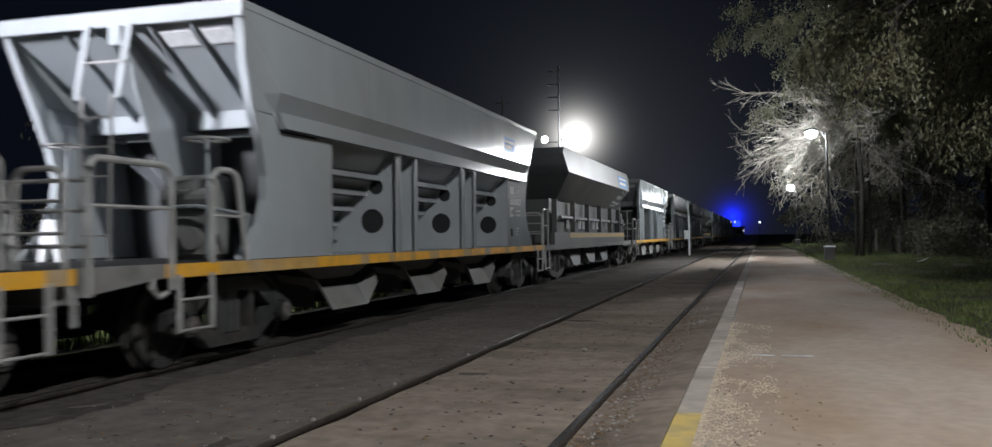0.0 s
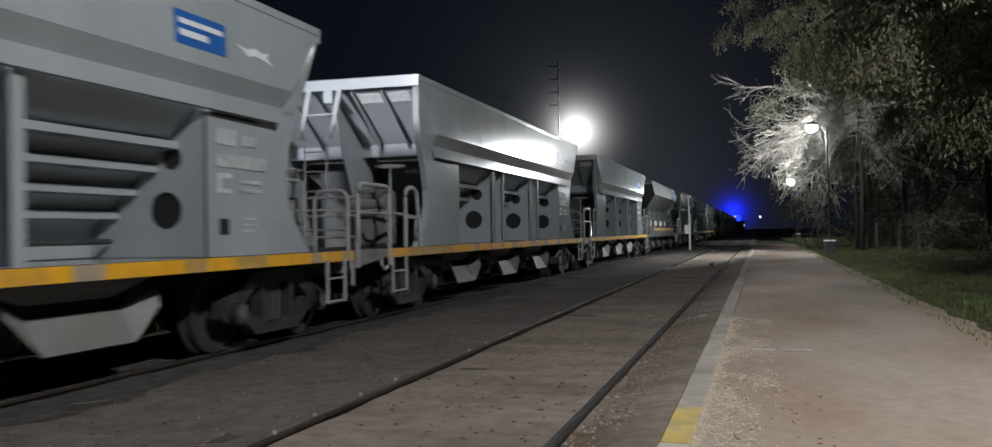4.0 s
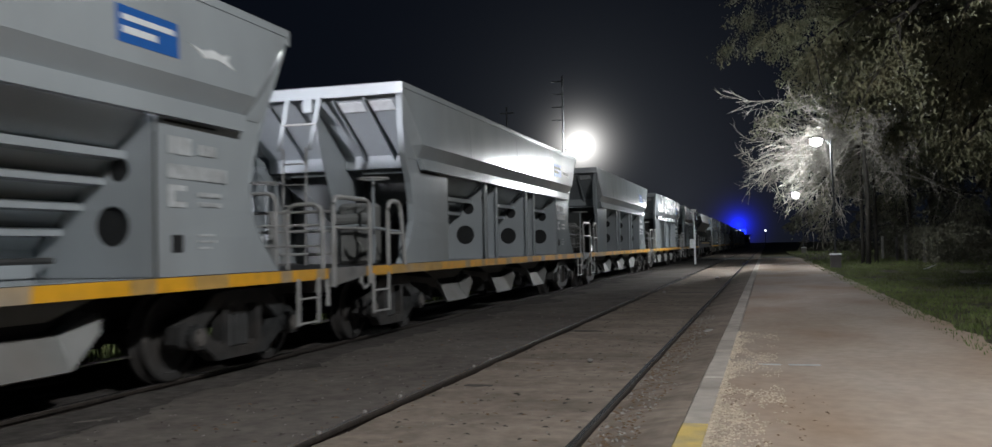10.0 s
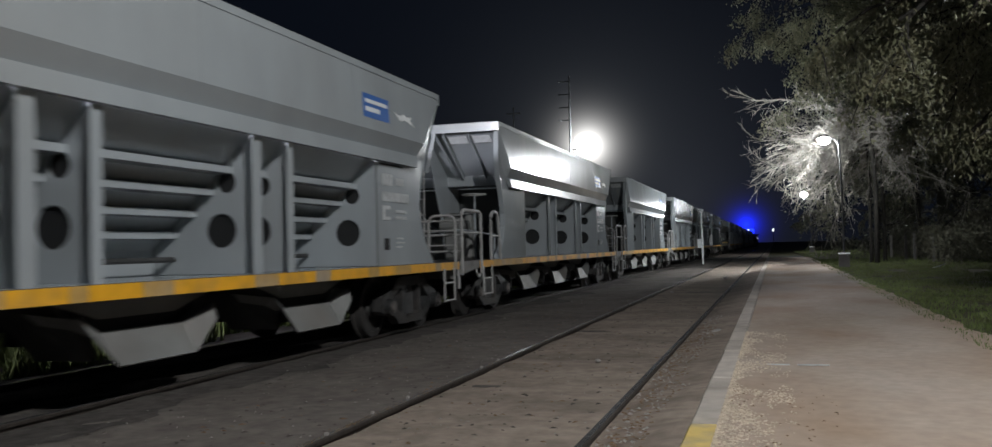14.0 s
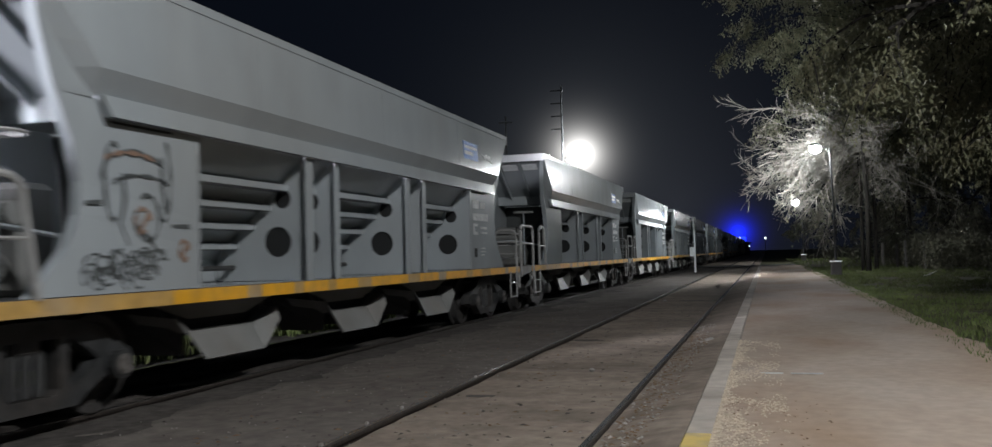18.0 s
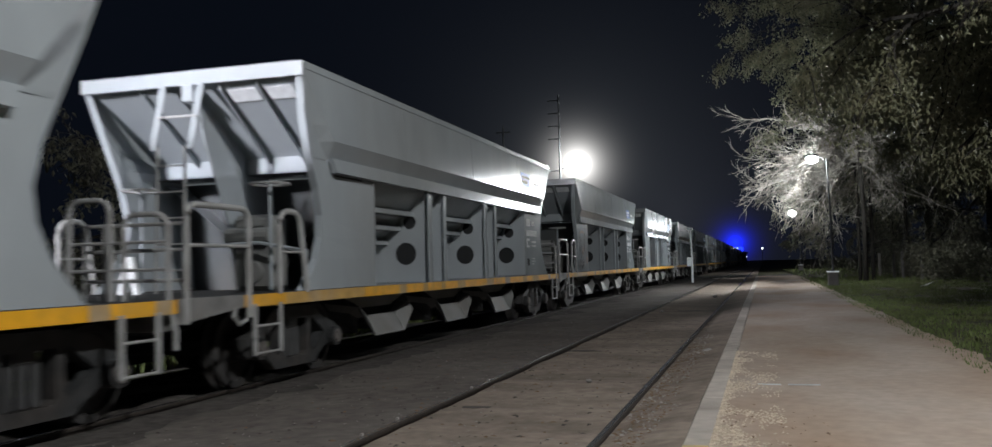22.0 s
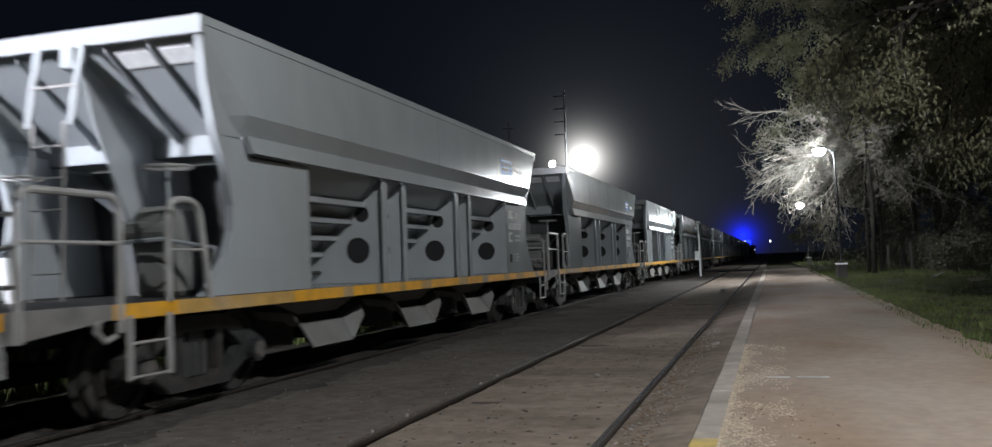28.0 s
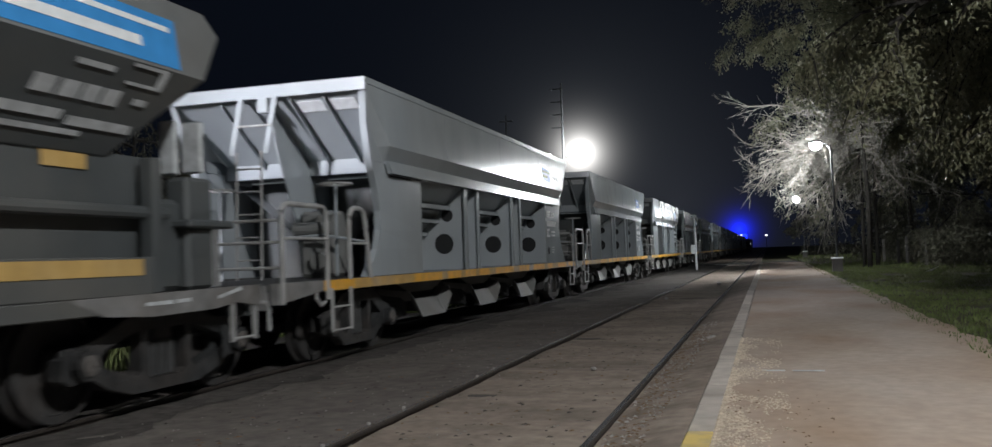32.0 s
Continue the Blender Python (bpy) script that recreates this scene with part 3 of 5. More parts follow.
def grey_wagon(name="hopper_wagon"):
    t = thing(name, "grey steel hopper wagon with yellow sill stripe and holed side ribs", "wagon", "wagons of the goods train")
    axles = []
    # upper side panels that lean out, turn in below, and the chord under them
    for s in (1, -1):
        bm = bmesh.new()
        T, B, U = 3.60, 2.82, 2.62
        rim = [(0.0, T), (0.0, 3.55), (0.20, 3.36), (0.41, 3.15), (0.57, 2.99), (0.71, B)]
        rim = rim + [(LEN - y, z) for y, z in rim[::-1]]
        slab(bm, [(s * (1.515 + (T - z) * 0.047), y, z) for y, z in rim], (-s * 0.015, 0, 0))
        slab(bm, [(s * 1.551, 0.71, B), (s * 1.551, LEN - 0.71, B), (s * 1.43, LEN - 0.79, U), (s * 1.43, 0.79, U)], (-s * 0.012, 0, 0.006))
        part("upper_side", bm, PAINT, t)
        for y in (3.05, 6.20, 9.35):
            bm = bmesh.new()
            slab(bm, [(s * (1.517 + (T - z) * 0.047), y + a, z) for a, z in ((0, T), (0.018, T), (0.018, B + 0.01), (0, B + 0.01))], (-s * 0.004, 0, 0))
            part("weld_seam", bm, PAINT, t)
        bm = bmesh.new()
        slab(bm, [(s * 1.484, 0.80, U + 0.005), (s * 1.484, LEN - 0.80, U + 0.005), (s * 1.505, LEN - 0.88, 2.455), (s * 1.505, 0.88, 2.455)], (-s * 0.07, 0, -0.004))
        part("side_chord", bm, PAINT, t)
        for e in (0, 1):
            f = (lambda y: y) if e == 0 else (lambda y: LEN - y)
            cur = edge_curve()
            # narrow undercut strip between the leaning panel's slanted edge and the end plate
            inner = [(0.0, 3.52, 1.495), (0.13, 3.26, 1.465), (0.33, 2.99, 1.44), (0.53, 2.80, 1.43), (0.70, 2.66, 1.425), (0.78, 2.60, 1.42)]
            crease = [(0.0, 3.55, 1.517), (0.20, 3.36, 1.526), (0.41, 3.15, 1.536), (0.57, 2.99, 1.544), (0.71, 2.82, 1.552), (0.79, 2.62, 1.43)]
            bm = bmesh.new()
            strip(bm, [(s * a[2], f(a[0]), a[1]) for a in inner], [(s * a[2], f(a[0]), a[1]) for a in crease], (-s * 0.012, 0, 0))
            part("corner_facet", bm, PAINT, t)
            bm = bmesh.new()
            edge = [(0.0, 3.52, 1.49), (0.11, 3.26, 1.46), (0.21, 2.99, 1.435), (0.29, 2.80, 1.42), (0.35, 2.66, 1.41), (0.38, 2.60, 1.40)]
            strip(bm, [(s * a[2], f(a[0]), a[1]) for a in edge], [(s * a[2], f(a[0]), a[1]) for a in inner], (-s * 0.014, 0, 0))
            part("corner_plate", bm, PAINT, t)
            bm = bmesh.new()
            low = [(0.38, 2.60, 1.40)] + cur[3:]
            strip(bm, [(s * a[2], f(a[0]), a[1]) for a in low], [(s * 1.42, f(2.13), a[1]) for a in low], (-s * 0.014, 0, 0))
            part("end_plate", bm, PAINT, t)
            bm = bmesh.new()
            strip(bm, [(s * (a[2] + 0.012), f(a[0] - 0.006), a[1]) for a in cur], [(s * (a[2] - 0.085), f(a[0] - 0.006), a[1]) for a in cur], (0, f(0.010) - f(0), 0))
            part("edge_flange", bm, PAINT, t)
        # posts, holed cross plates, hopper side sheet and its stiffeners
        for y, w in ((4.27, 0.085), (4.97, 0.065), (7.28, 0.085), (7.95, 0.065)):
            part("side_post", boxed(s * 1.425 - 0.01, s * 1.425 + 0.012, y - w, y + w, 1.03, 2.46, bevel=0.003), PAINT, t)
        for y in (2.15, 4.28, 4.97, 7.28, 7.95, 10.20):
            plate = part("holed_plate", holed_plate(y, s), PAINT, t)
            # added black discs paint the unlit space seen through the holes
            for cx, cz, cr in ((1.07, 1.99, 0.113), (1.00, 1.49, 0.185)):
                part("hole_pocket", disc(bmesh.new(), (s * cx, y + 0.045, cz), (0, 1, 0), cr, 0.02), BLACK, plate, "black disc painting in the darkness behind the hole")
        bm = bmesh.new()
        slab(bm, [(s * 1.37, 1.4, 2.48), (s * 1.37, LEN - 1.4, 2.48), (s * 0.14, LEN - 2.0, 1.30), (s * 0.14, 2.0, 1.30)], (-s * 0.012, 0, -0.006))
        slab(bm, [(s * 0.14, 2.0, 1.31), (s * 0.14, LEN - 2.0, 1.31), (s * 0.14, LEN - 2.0, 0.99), (s * 0.14, 2.0, 0.99)], (-s * 0.012, 0, 0))
        part("hopper_side_sheet", bm, PAINT, t)
        for z in (2.17, 1.95, 1.73, 1.51):
            x = 0.14 + (z - 1.30) / 1.18 * 1.23
            bm = bmesh.new()
            slab(bm, [(s * (x - 0.02), 2.17, z), (s * (x + 0.10), 2.17, z - 0.02), (s * (x + 0.10), 2.17, z - 0.09), (s * (x - 0.06), 2.17, z - 0.10)], (0, 8.05, 0))
            part("stiffener", bm, PAINT, t)
        part("bay_floor", boxed(*sorted((s * 0.13, s * 1.33)), 2.2, 10.18, 1.018, 1.034), PAINT, t)
        # brake pipe low in the bays
        part("brake_pipe", tube(bmesh.new(), [(s * 0.40, 2.2, 1.20), (s * 0.40, 10.15, 1.20)], 0.030, 8), UNDER, t, "dark pipe behind the ribs")
        # sill with its stripe
        part("side_sill", boxed(s * 1.34, s * 1.46, -1.17, 13.38, 0.90, 1.03, bevel=0.006), UNDER, t)
        y, bright, rs = -1.17, True, random.Random(44)
        while y < 13.35:
            ln = rs.uniform(0.5, 1.3) if bright else (rs.uniform(1.6, 2.4) if -0.8 < y < 2 else rs.uniform(0.2, 0.6))
            end = min(13.38, y + ln)
            part("stripe_segment", boxed(s * 1.461 - 0.004, s * 1.461 + 0.004, y, end - 0.003, 0.902, 1.028), YELLOW if bright else YELLOW_FADED, t, "bright yellow stripe tape" if bright else "dirty faded stripe tape")
            y, bright = end, not bright
        bm = bmesh.new()
        slab(bm, [(s * 1.46, -2.22, 0.80), (s * 1.46, -2.22, 1.03), (s * 1.46, -1.17, 1.03), (s * 1.46, -1.17, 0.91)], (-s * 0.10, 0, 0))
        part("end_beam", bm, GRIMY, t, "grimy end beam without paint stripe")
        # railings, steps
        bm = bmesh.new()
        tube(bm, hoop(-2.14, -1.10, 0.80, 1.90, s * 1.47, 0.13), 0.030, 8)
        tube(bm, [(s * 1.47, -2.14, 1.52), (s * 1.47, -1.10, 1.52)], 0.018, 6)
        part("side_railing", bm, PAINT_RAIL, t)
        bm = bmesh.new()
        line = hoop(-0.47, 0.0, 1.02, 1.92, s * 1.46, 0.17)
        tube(bm, line[:-1] + [(s * 1.46, 0.14, 1.02)], 0.032, 8)
        tube(bm, [(s * 1.46, -0.47, 1.47), (s * 1.46, 0.07, 1.47)], 0.016, 6)
        part("grab_hoop", bm, PAINT_RAIL, t)
        for y0, y1 in ((-1.00, -0.49), (12.63, 13.10)):
            bm = bmesh.new()
            for y in (y0, y1):
                box(bm, s * 1.475 - 0.012, s * 1.475 + 0.012, y - 0.030, y + 0.030, 0.40, 0.93, bevel=0.004)
            for z in (0.70, 0.42):
                tube(bm, [(s * 1.475, y0, z), (s * 1.475, y1, z)], 0.014, 6)
            part("step_ladder", bm, PAINT_RAIL, t)
        bm = bmesh.new()
        tube(bm, [(s * 1.44, -1.32, 0.92), (s * 1.46, -1.36, 0.82), (s * 1.46, -1.26, 0.74), (s * 1.46, -1.14, 0.78)], 0.022, 6)
        part("rope_hook", bm, PAINT_RAIL, t)
        part("drop_handle", tube(bmesh.new(), [(s * 1.44, 13.32, 0.92), (s * 1.46, 13.36, 0.75), (s * 1.46, 13.36, 0.58)], 0.025, 6), PAINT_RAIL, t)
        bm = bmesh.new()
        tube(bm, hoop(0.35 * s, 0.80 * s, 1.02, 1.95, 13.32, 0.13 * s, "x"), 0.026, 8)
        tube(bm, hoop(0.95 * s, 1.42 * s, 1.02, 1.80, 13.32, 0.13 * s, "x"), 0.026, 8)
        for z in (1.30, 1.55):
            tube(bm, [(s * 0.35, 13.32, z), (s * 1.42, 13.32, z)], 0.015, 6)
        part("far_end_railing", bm, PAINT_RAIL, t)
        bm = bmesh.new()
        for z in (1.20, 1.48, 1.72):
            tube(bm, [(s * 0.35, -2.12, z), (s * 1.44, -2.12, z)], 0.018, 6)
        box(bm, s * 0.62 - 0.05, s * 0.62 + 0.05, -2.14, -2.11, 1.02, 1.74)
        tube(bm, [(s * 0.35, -2.12, 1.02), (s * 0.35, -2.12, 1.74)], 0.022, 6)
        part("end_railing", bm, PAINT_RAIL, t)
        # hand wheel on its upright shaft
        bm = bmesh.new()
        ring = [(s * 0.9 + 0.23 * math.cos(a), 0.30 + 0.23 * math.sin(a), 2.30) for a in [2 * math.pi * k / 20 for k in range(21)]]
        tube(bm, ring, 0.016, 6)
        for a in (0.3, 1.87, 3.44, 5.0):
            tube(bm, [(s * 0.9, 0.30, 2.28), (s * 0.9 + 0.23 * math.cos(a), 0.30 + 0.23 * math.sin(a), 2.30)], 0.010, 5)
        wheel = part("hand_wheel", bm, PAINT_RAIL, t, "pale round hand wheel")
        part("shaft", tube(bmesh.new(), [(s * 0.9, 0.30, 1.03), (s * 0.9, 0.30, 2.31)], 0.022, 8), PAINT, wheel)
        # discharge chutes under the sill
        for yc in (2.97, 5.92, 8.87):
            bm = bmesh.new()
            slab(bm, [(s * 1.06, yc + a, z) for a, z in ((-1.27, 0.93), (1.27, 0.93), (1.02, 0.87), (0.50, 0.72), (-0.50, 0.72), (-1.02, 0.87))], (-s * 0.02, 0, 0))
            part("chute_flange", bm, PAINT_DULL, t)
            bm = bmesh.new()
            slab(bm, [(s * 1.10, yc - 0.56, 0.62), (s * 1.10, yc + 0.56, 0.62), (s * 1.28, yc + 0.52, 0.335), (s * 1.28, yc - 0.52, 0.335)], (-s * 0.022, 0, -0.014))
            chute = part("discharge_chute", bm, PAINT_DULL, t, "dull grey side chute")
            # black plate added to paint the gap over the chute as shade
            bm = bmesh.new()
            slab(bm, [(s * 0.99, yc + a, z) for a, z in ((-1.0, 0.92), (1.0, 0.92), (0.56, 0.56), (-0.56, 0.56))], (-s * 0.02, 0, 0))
            part("chute_mouth", bm, BLACK, chute, "black plate painting in the dark gap above the chute")
            for e in (-1, 1):
                bm = bmesh.new()
                slab(bm, [(s * 1.10, yc + e * 0.56, 0.62), (s * 1.20, yc + e * 0.90, 0.77), (s * 1.28, yc + e * 0.84, 0.62), (s * 1.28, yc + e * 0.52, 0.335)], (0, e * 0.014, 0))
                slab(bm, [(s * 1.10, yc + e * 0.57, 0.60), (s * 1.20, yc + e * 0.91, 0.75), (s * 0.70, yc + e * 0.95, 0.80), (s * 0.70, yc + e * 0.5, 0.50)], (0, e * 0.012, 0))
                part("chute_wing", bm, PAINT_DULL, chute)
                bm = bmesh.new()
                slab(bm, [(s * 1.02, yc + e * 0.54, 0.60), (s * 0.98, yc + e * 0.48, 0.36), (s * 0.35, yc + e * 0.48, 0.36), (s * 0.35, yc + e * 1.0, 0.90), (s * 1.02, yc + e * 1.0, 0.90)], (0, e * 0.012, 0))
                part("chute_side", bm, UNDER, chute)
    # ends: rim, slope sheet, ribs, fin, lower sheet
    bm = bmesh.new()
    for y0, y1 in ((-0.02, 0.05), (LEN - 0.05, LEN + 0.02)):
        box(bm, -1.525, 1.525, y0, y1, 3.50, 3.67)
    for s in (1, -1):
        box(bm, s * 1.525, s * 1.46, 0.05, LEN - 0.05, 3.585, 3.67)
    part("top_rim", bm, PAINT, t)
    for e in (0, 1):
        f = (lambda y: y) if e == 0 else (lambda y: LEN - y)
        bm = bmesh.new()
        slab(bm, [(-1.44, f(0.06), 3.52), (1.44, f(0.06), 3.52), (1.39, f(1.25), 2.74), (-1.39, f(1.25), 2.74)], (0, 0, 0.014))
        part("end_slope_sheet", bm, PAINT, t)
        bm = bmesh.new()
        slab(bm, [(-1.39, f(1.24), 2.75), (1.39, f(1.24), 2.75), (1.39, f(1.24), 2.53), (-1.39, f(1.24), 2.53)], (0, f(0.014) - f(0), 0))
        slab(bm, [(-1.39, f(1.24), 2.53), (1.39, f(1.24), 2.53), (1.39, f(1.92), 2.53), (-1.39, f(1.92), 2.53)], (0, 0, 0.012))
        part("sheet_apron", bm, PAINT, t)
        # dark colour stands in for the shade below the overhanging end
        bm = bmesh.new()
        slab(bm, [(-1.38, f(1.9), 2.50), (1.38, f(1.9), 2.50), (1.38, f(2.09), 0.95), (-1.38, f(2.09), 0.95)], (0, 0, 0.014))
        part("lower_end_sheet", bm, PAINT_DARK, t, "lower hopper sheet, shade under the overhang painted in dark")
        for x in (-0.72, 0.36, 0.86):
            bm = bmesh.new()
            slab(bm, [(x, f(0.06), 3.515), (x, f(1.22), 2.755), (x, f(1.22), 2.66), (x, f(0.10), 3.43)], (0.02, 0, 0))
            part("sheet_rib", bm, PAINT, t)
        bm = bmesh.new()
        slab(bm, [(-0.01, f(0.05), 3.50), (-0.01, f(0.26), 3.10), (-0.01, f(0.30), 2.90), (-0.01, f(0.48), 2.52), (-0.01, f(0.80), 1.90), (-0.01, f(1.02), 1.04), (-0.01, f(2.05), 1.04), (-0.01, f(1.88), 2.50), (-0.01, f(1.23), 2.76)], (0.02, 0, 0))
        part("centre_fin", bm, PAINT, t)
        part("centre_bracket", boxed(-0.08, 0.08, min(f(-0.03), f(0.10)), max(f(-0.03), f(0.10)), 3.30, 3.50, bevel=0.01), PAINT, t)
        part("air_pipe", tube(bmesh.new(), [(1.2, f(0.55), 1.06), (1.2, f(0.62), 1.5), (0.5, f(0.7), 1.62), (-0.2, f(0.72), 1.60)], 0.025, 6), PAINT, t)
    # ladder: broad upper rails on the rim, thin lower rails to the platform
    lad = bmesh.new()
    for x in (-0.30, 0.22):
        slab(lad, [(x - 0.04, -0.07, 3.52), (x + 0.04, -0.07, 3.52), (x - 0.04 - 0.10, -0.05, 2.74), (x - 0.04 - 0.17, -0.05, 2.74)], (0, 0.02, 0))
    ladder = part("upper_ladder", lad, PAINT, t)
    part("rung", tube(bmesh.new(), [(-0.38, -0.07, 3.12), (0.16, -0.07, 3.12)], 0.014, 6), PAINT_RAIL, ladder)
    lad = bmesh.new()
    for x in (-0.40, -0.02):
        tube(lad, [(x, -0.04, 2.78), (x, -0.10, 1.03)], 0.017, 6)
    ladder = part("lower_ladder", lad, PAINT_RAIL, t)
    for k in range(5):
        part("rung", tube(bmesh.new(), [(-0.40, -0.07, 1.30 + k * 0.31), (-0.02, -0.07, 1.30 + k * 0.31)], 0.011, 6), PAINT_RAIL, ladder)
    # body of the brake gear in the middle, and a stand beside it
    bm = bmesh.new()
    box(bm, 0.02, 0.62, 0.86, 1.25, 1.02, 1.98, bevel=0.06)
    disc(bm, (0.34, 0.84, 1.26), (0, 1, 0), 0.13, 0.05, 16)
    disc(bm, (0.30, 0.80, 1.72), (1, 0, 0), 0.10, 0.30, 12)
    part("brake_gear", bm, PAINT_DULL, t)
    # the stand's white colour stands in for light falling on it
    bm = bmesh.new()
    slab(bm, [(-1.04, 0.02, 1.02), (-0.98, 0.02, 1.02), (-0.93, 0.02, 1.20), (-0.86, 0.02, 1.20), (-0.81, 0.02, 1.02), (-0.75, 0.02, 1.02), (-0.82, 0.02, 1.48), (-0.97, 0.02, 1.48)], (0, 0.05, 0))
    part("stand", bm, WHITE, t, "forked stand, lamplight on it painted in as white")
    # underframe, end platforms, couplers
    part("end_platform", boxed(-1.36, 1.36, -2.22, 2.2, 0.94, 1.015, bevel=0.004), UNDER, t)
    part("end_platform", boxed(-1.36, 1.36, 10.2, 13.38, 0.94, 1.015, bevel=0.004), UNDER, t)
    part("centre_sill", boxed(-0.22, 0.22, -2.2, 13.3, 0.62, 0.93, bevel=0.01), UNDER, t)
    part("headstock", boxed(-1.33, 1.33, -2.24, -2.17, 0.74, 1.01, bevel=0.01), GRIMY, t)
    part("headstock", boxed(-1.33, 1.33, 13.30, 13.38, 0.74, 1.01, bevel=0.01), GRIMY, t)
    for y0, y1 in ((-2.30, -2.2), (13.30, 13.41)):
        bm = bmesh.new()
        box(bm, -0.09, 0.09, y0, y1, 0.72, 0.90, bevel=0.02)
        box(bm, -0.17, 0.17, y0 if y0 < 0 else y1 - 0.12, y0 + 0.12 if y0 < 0 else y1, 0.68, 0.95, bevel=0.03)
        part("coupler", bm, BOGIE, t)
    # markings on the sides: sign, leaping shape, number bars, panel
    for s in (1, -1):
        def on_panel(y0, y1, z0, z1, mat, nm, lift, lab=""):
            x = lambda z: 1.515 + (3.60 - z) / 0.77 * 0.035 + lift
            m = (lambda y: y) if s == 1 else (lambda y: LEN - y)
            bm = bmesh.new()
            slab(bm, [(s * x(z0), m(y0), z0), (s * x(z0), m(y1), z0), (s * x(z1), m(y1), z1), (s * x(z1), m(y0), z1)], (-s * 0.004, 0, 0))
            return part(nm, bm, mat, t, lab)
        on_panel(9.62, 10.42, 2.97, 3.28, BLUE, "blue_sign", 0.005, "small blue sign with two white bars")
        on_panel(9.68, 10.36, 3.16, 3.21, WHITE, "sign_bar", 0.009)
        on_panel(9.68, 10.12, 3.05, 3.11, WHITE, "sign_bar", 0.009)
        m = (lambda y: y) if s == 1 else (lambda y: LEN - y)
        bm = bmesh.new()
        pts = [(10.60, 3.15), (10.78, 3.12), (10.95, 3.16), (11.10, 3.13), (11.22, 3.16), (11.18, 3.10), (11.30, 3.02), (11.12, 3.06), (10.98, 3.08), (10.80, 3.05), (10.74, 3.09)]
        slab(bm, [(s * (1.521 + (3.60 - z) / 0.77 * 0.035), m(y), z) for y, z in pts], (-s * 0.004, 0, 0))
        part("white_emblem", bm, WHITE, t, "plain white emblem shape")
        x0, x1 = (1.421, 1.426) if s == 1 else (-1.426, -1.421)
        for y0, y1, z0, z1 in ((10.42, 10.78, 2.14, 2.30), (10.88, 11.16, 2.16, 2.26), (10.42, 11.34, 1.92, 2.05), (10.42, 10.74, 1.66, 1.86), (10.86, 11.24, 1.77, 1.81), (10.86, 11.24, 1.68, 1.72),
                               (10.86, 11.12, 1.40, 1.42), (10.86, 11.16, 1.34, 1.36), (10.86, 11.08, 1.28, 1.30)):
            step = (z1 - z0) * 0.75 if z1 - z0 < 0.18 else y1 - y0
            count = max(1, round((y1 - y0) / max(step, 0.07)))
            wide = (y1 - y0) / count
            bm = bmesh.new()
            for i in range(count):
                a, b = sorted((m(y0 + i * wide), m(y0 + (i + 0.78) * wide)))
                box(bm, x0, x1, a, b, z0, z1)
            part("lettering_bar", bm, WORN_WHITE, t)
        a, b = sorted((m(10.50), m(10.67)))
        part("lettering_inset", boxed(min(x0, x1) + (0.003 if s == 1 else -0.003), max(x0, x1) + (0.003 if s == 1 else -0.003), a, b, 1.71, 1.81), PAINT, t)
        # black bars paint in the shaded gap below the side chord
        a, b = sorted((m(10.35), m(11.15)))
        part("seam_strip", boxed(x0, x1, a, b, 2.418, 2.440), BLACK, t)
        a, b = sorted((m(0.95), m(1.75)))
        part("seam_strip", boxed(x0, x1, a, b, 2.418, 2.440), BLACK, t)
        a, b = sorted((m(10.46), m(10.62)))
        part("black_panel", boxed(x0, x1, a, b, 1.25, 1.41), BLACK, t)
    for x0, x1 in ((0.42, 0.80), (0.92, 1.28)):
        bm = bmesh.new()
        slab(bm, [(x0, 0.16, 3.443), (x1, 0.16, 3.443), (x1, 0.34, 3.325), (x0, 0.34, 3.325)], (0, -0.001, -0.004))
        part("end_number_bar", bm, WHITE, t)
    for y in (0.40, 12.0):
        bogie(t, y, axles)
    return t, axles


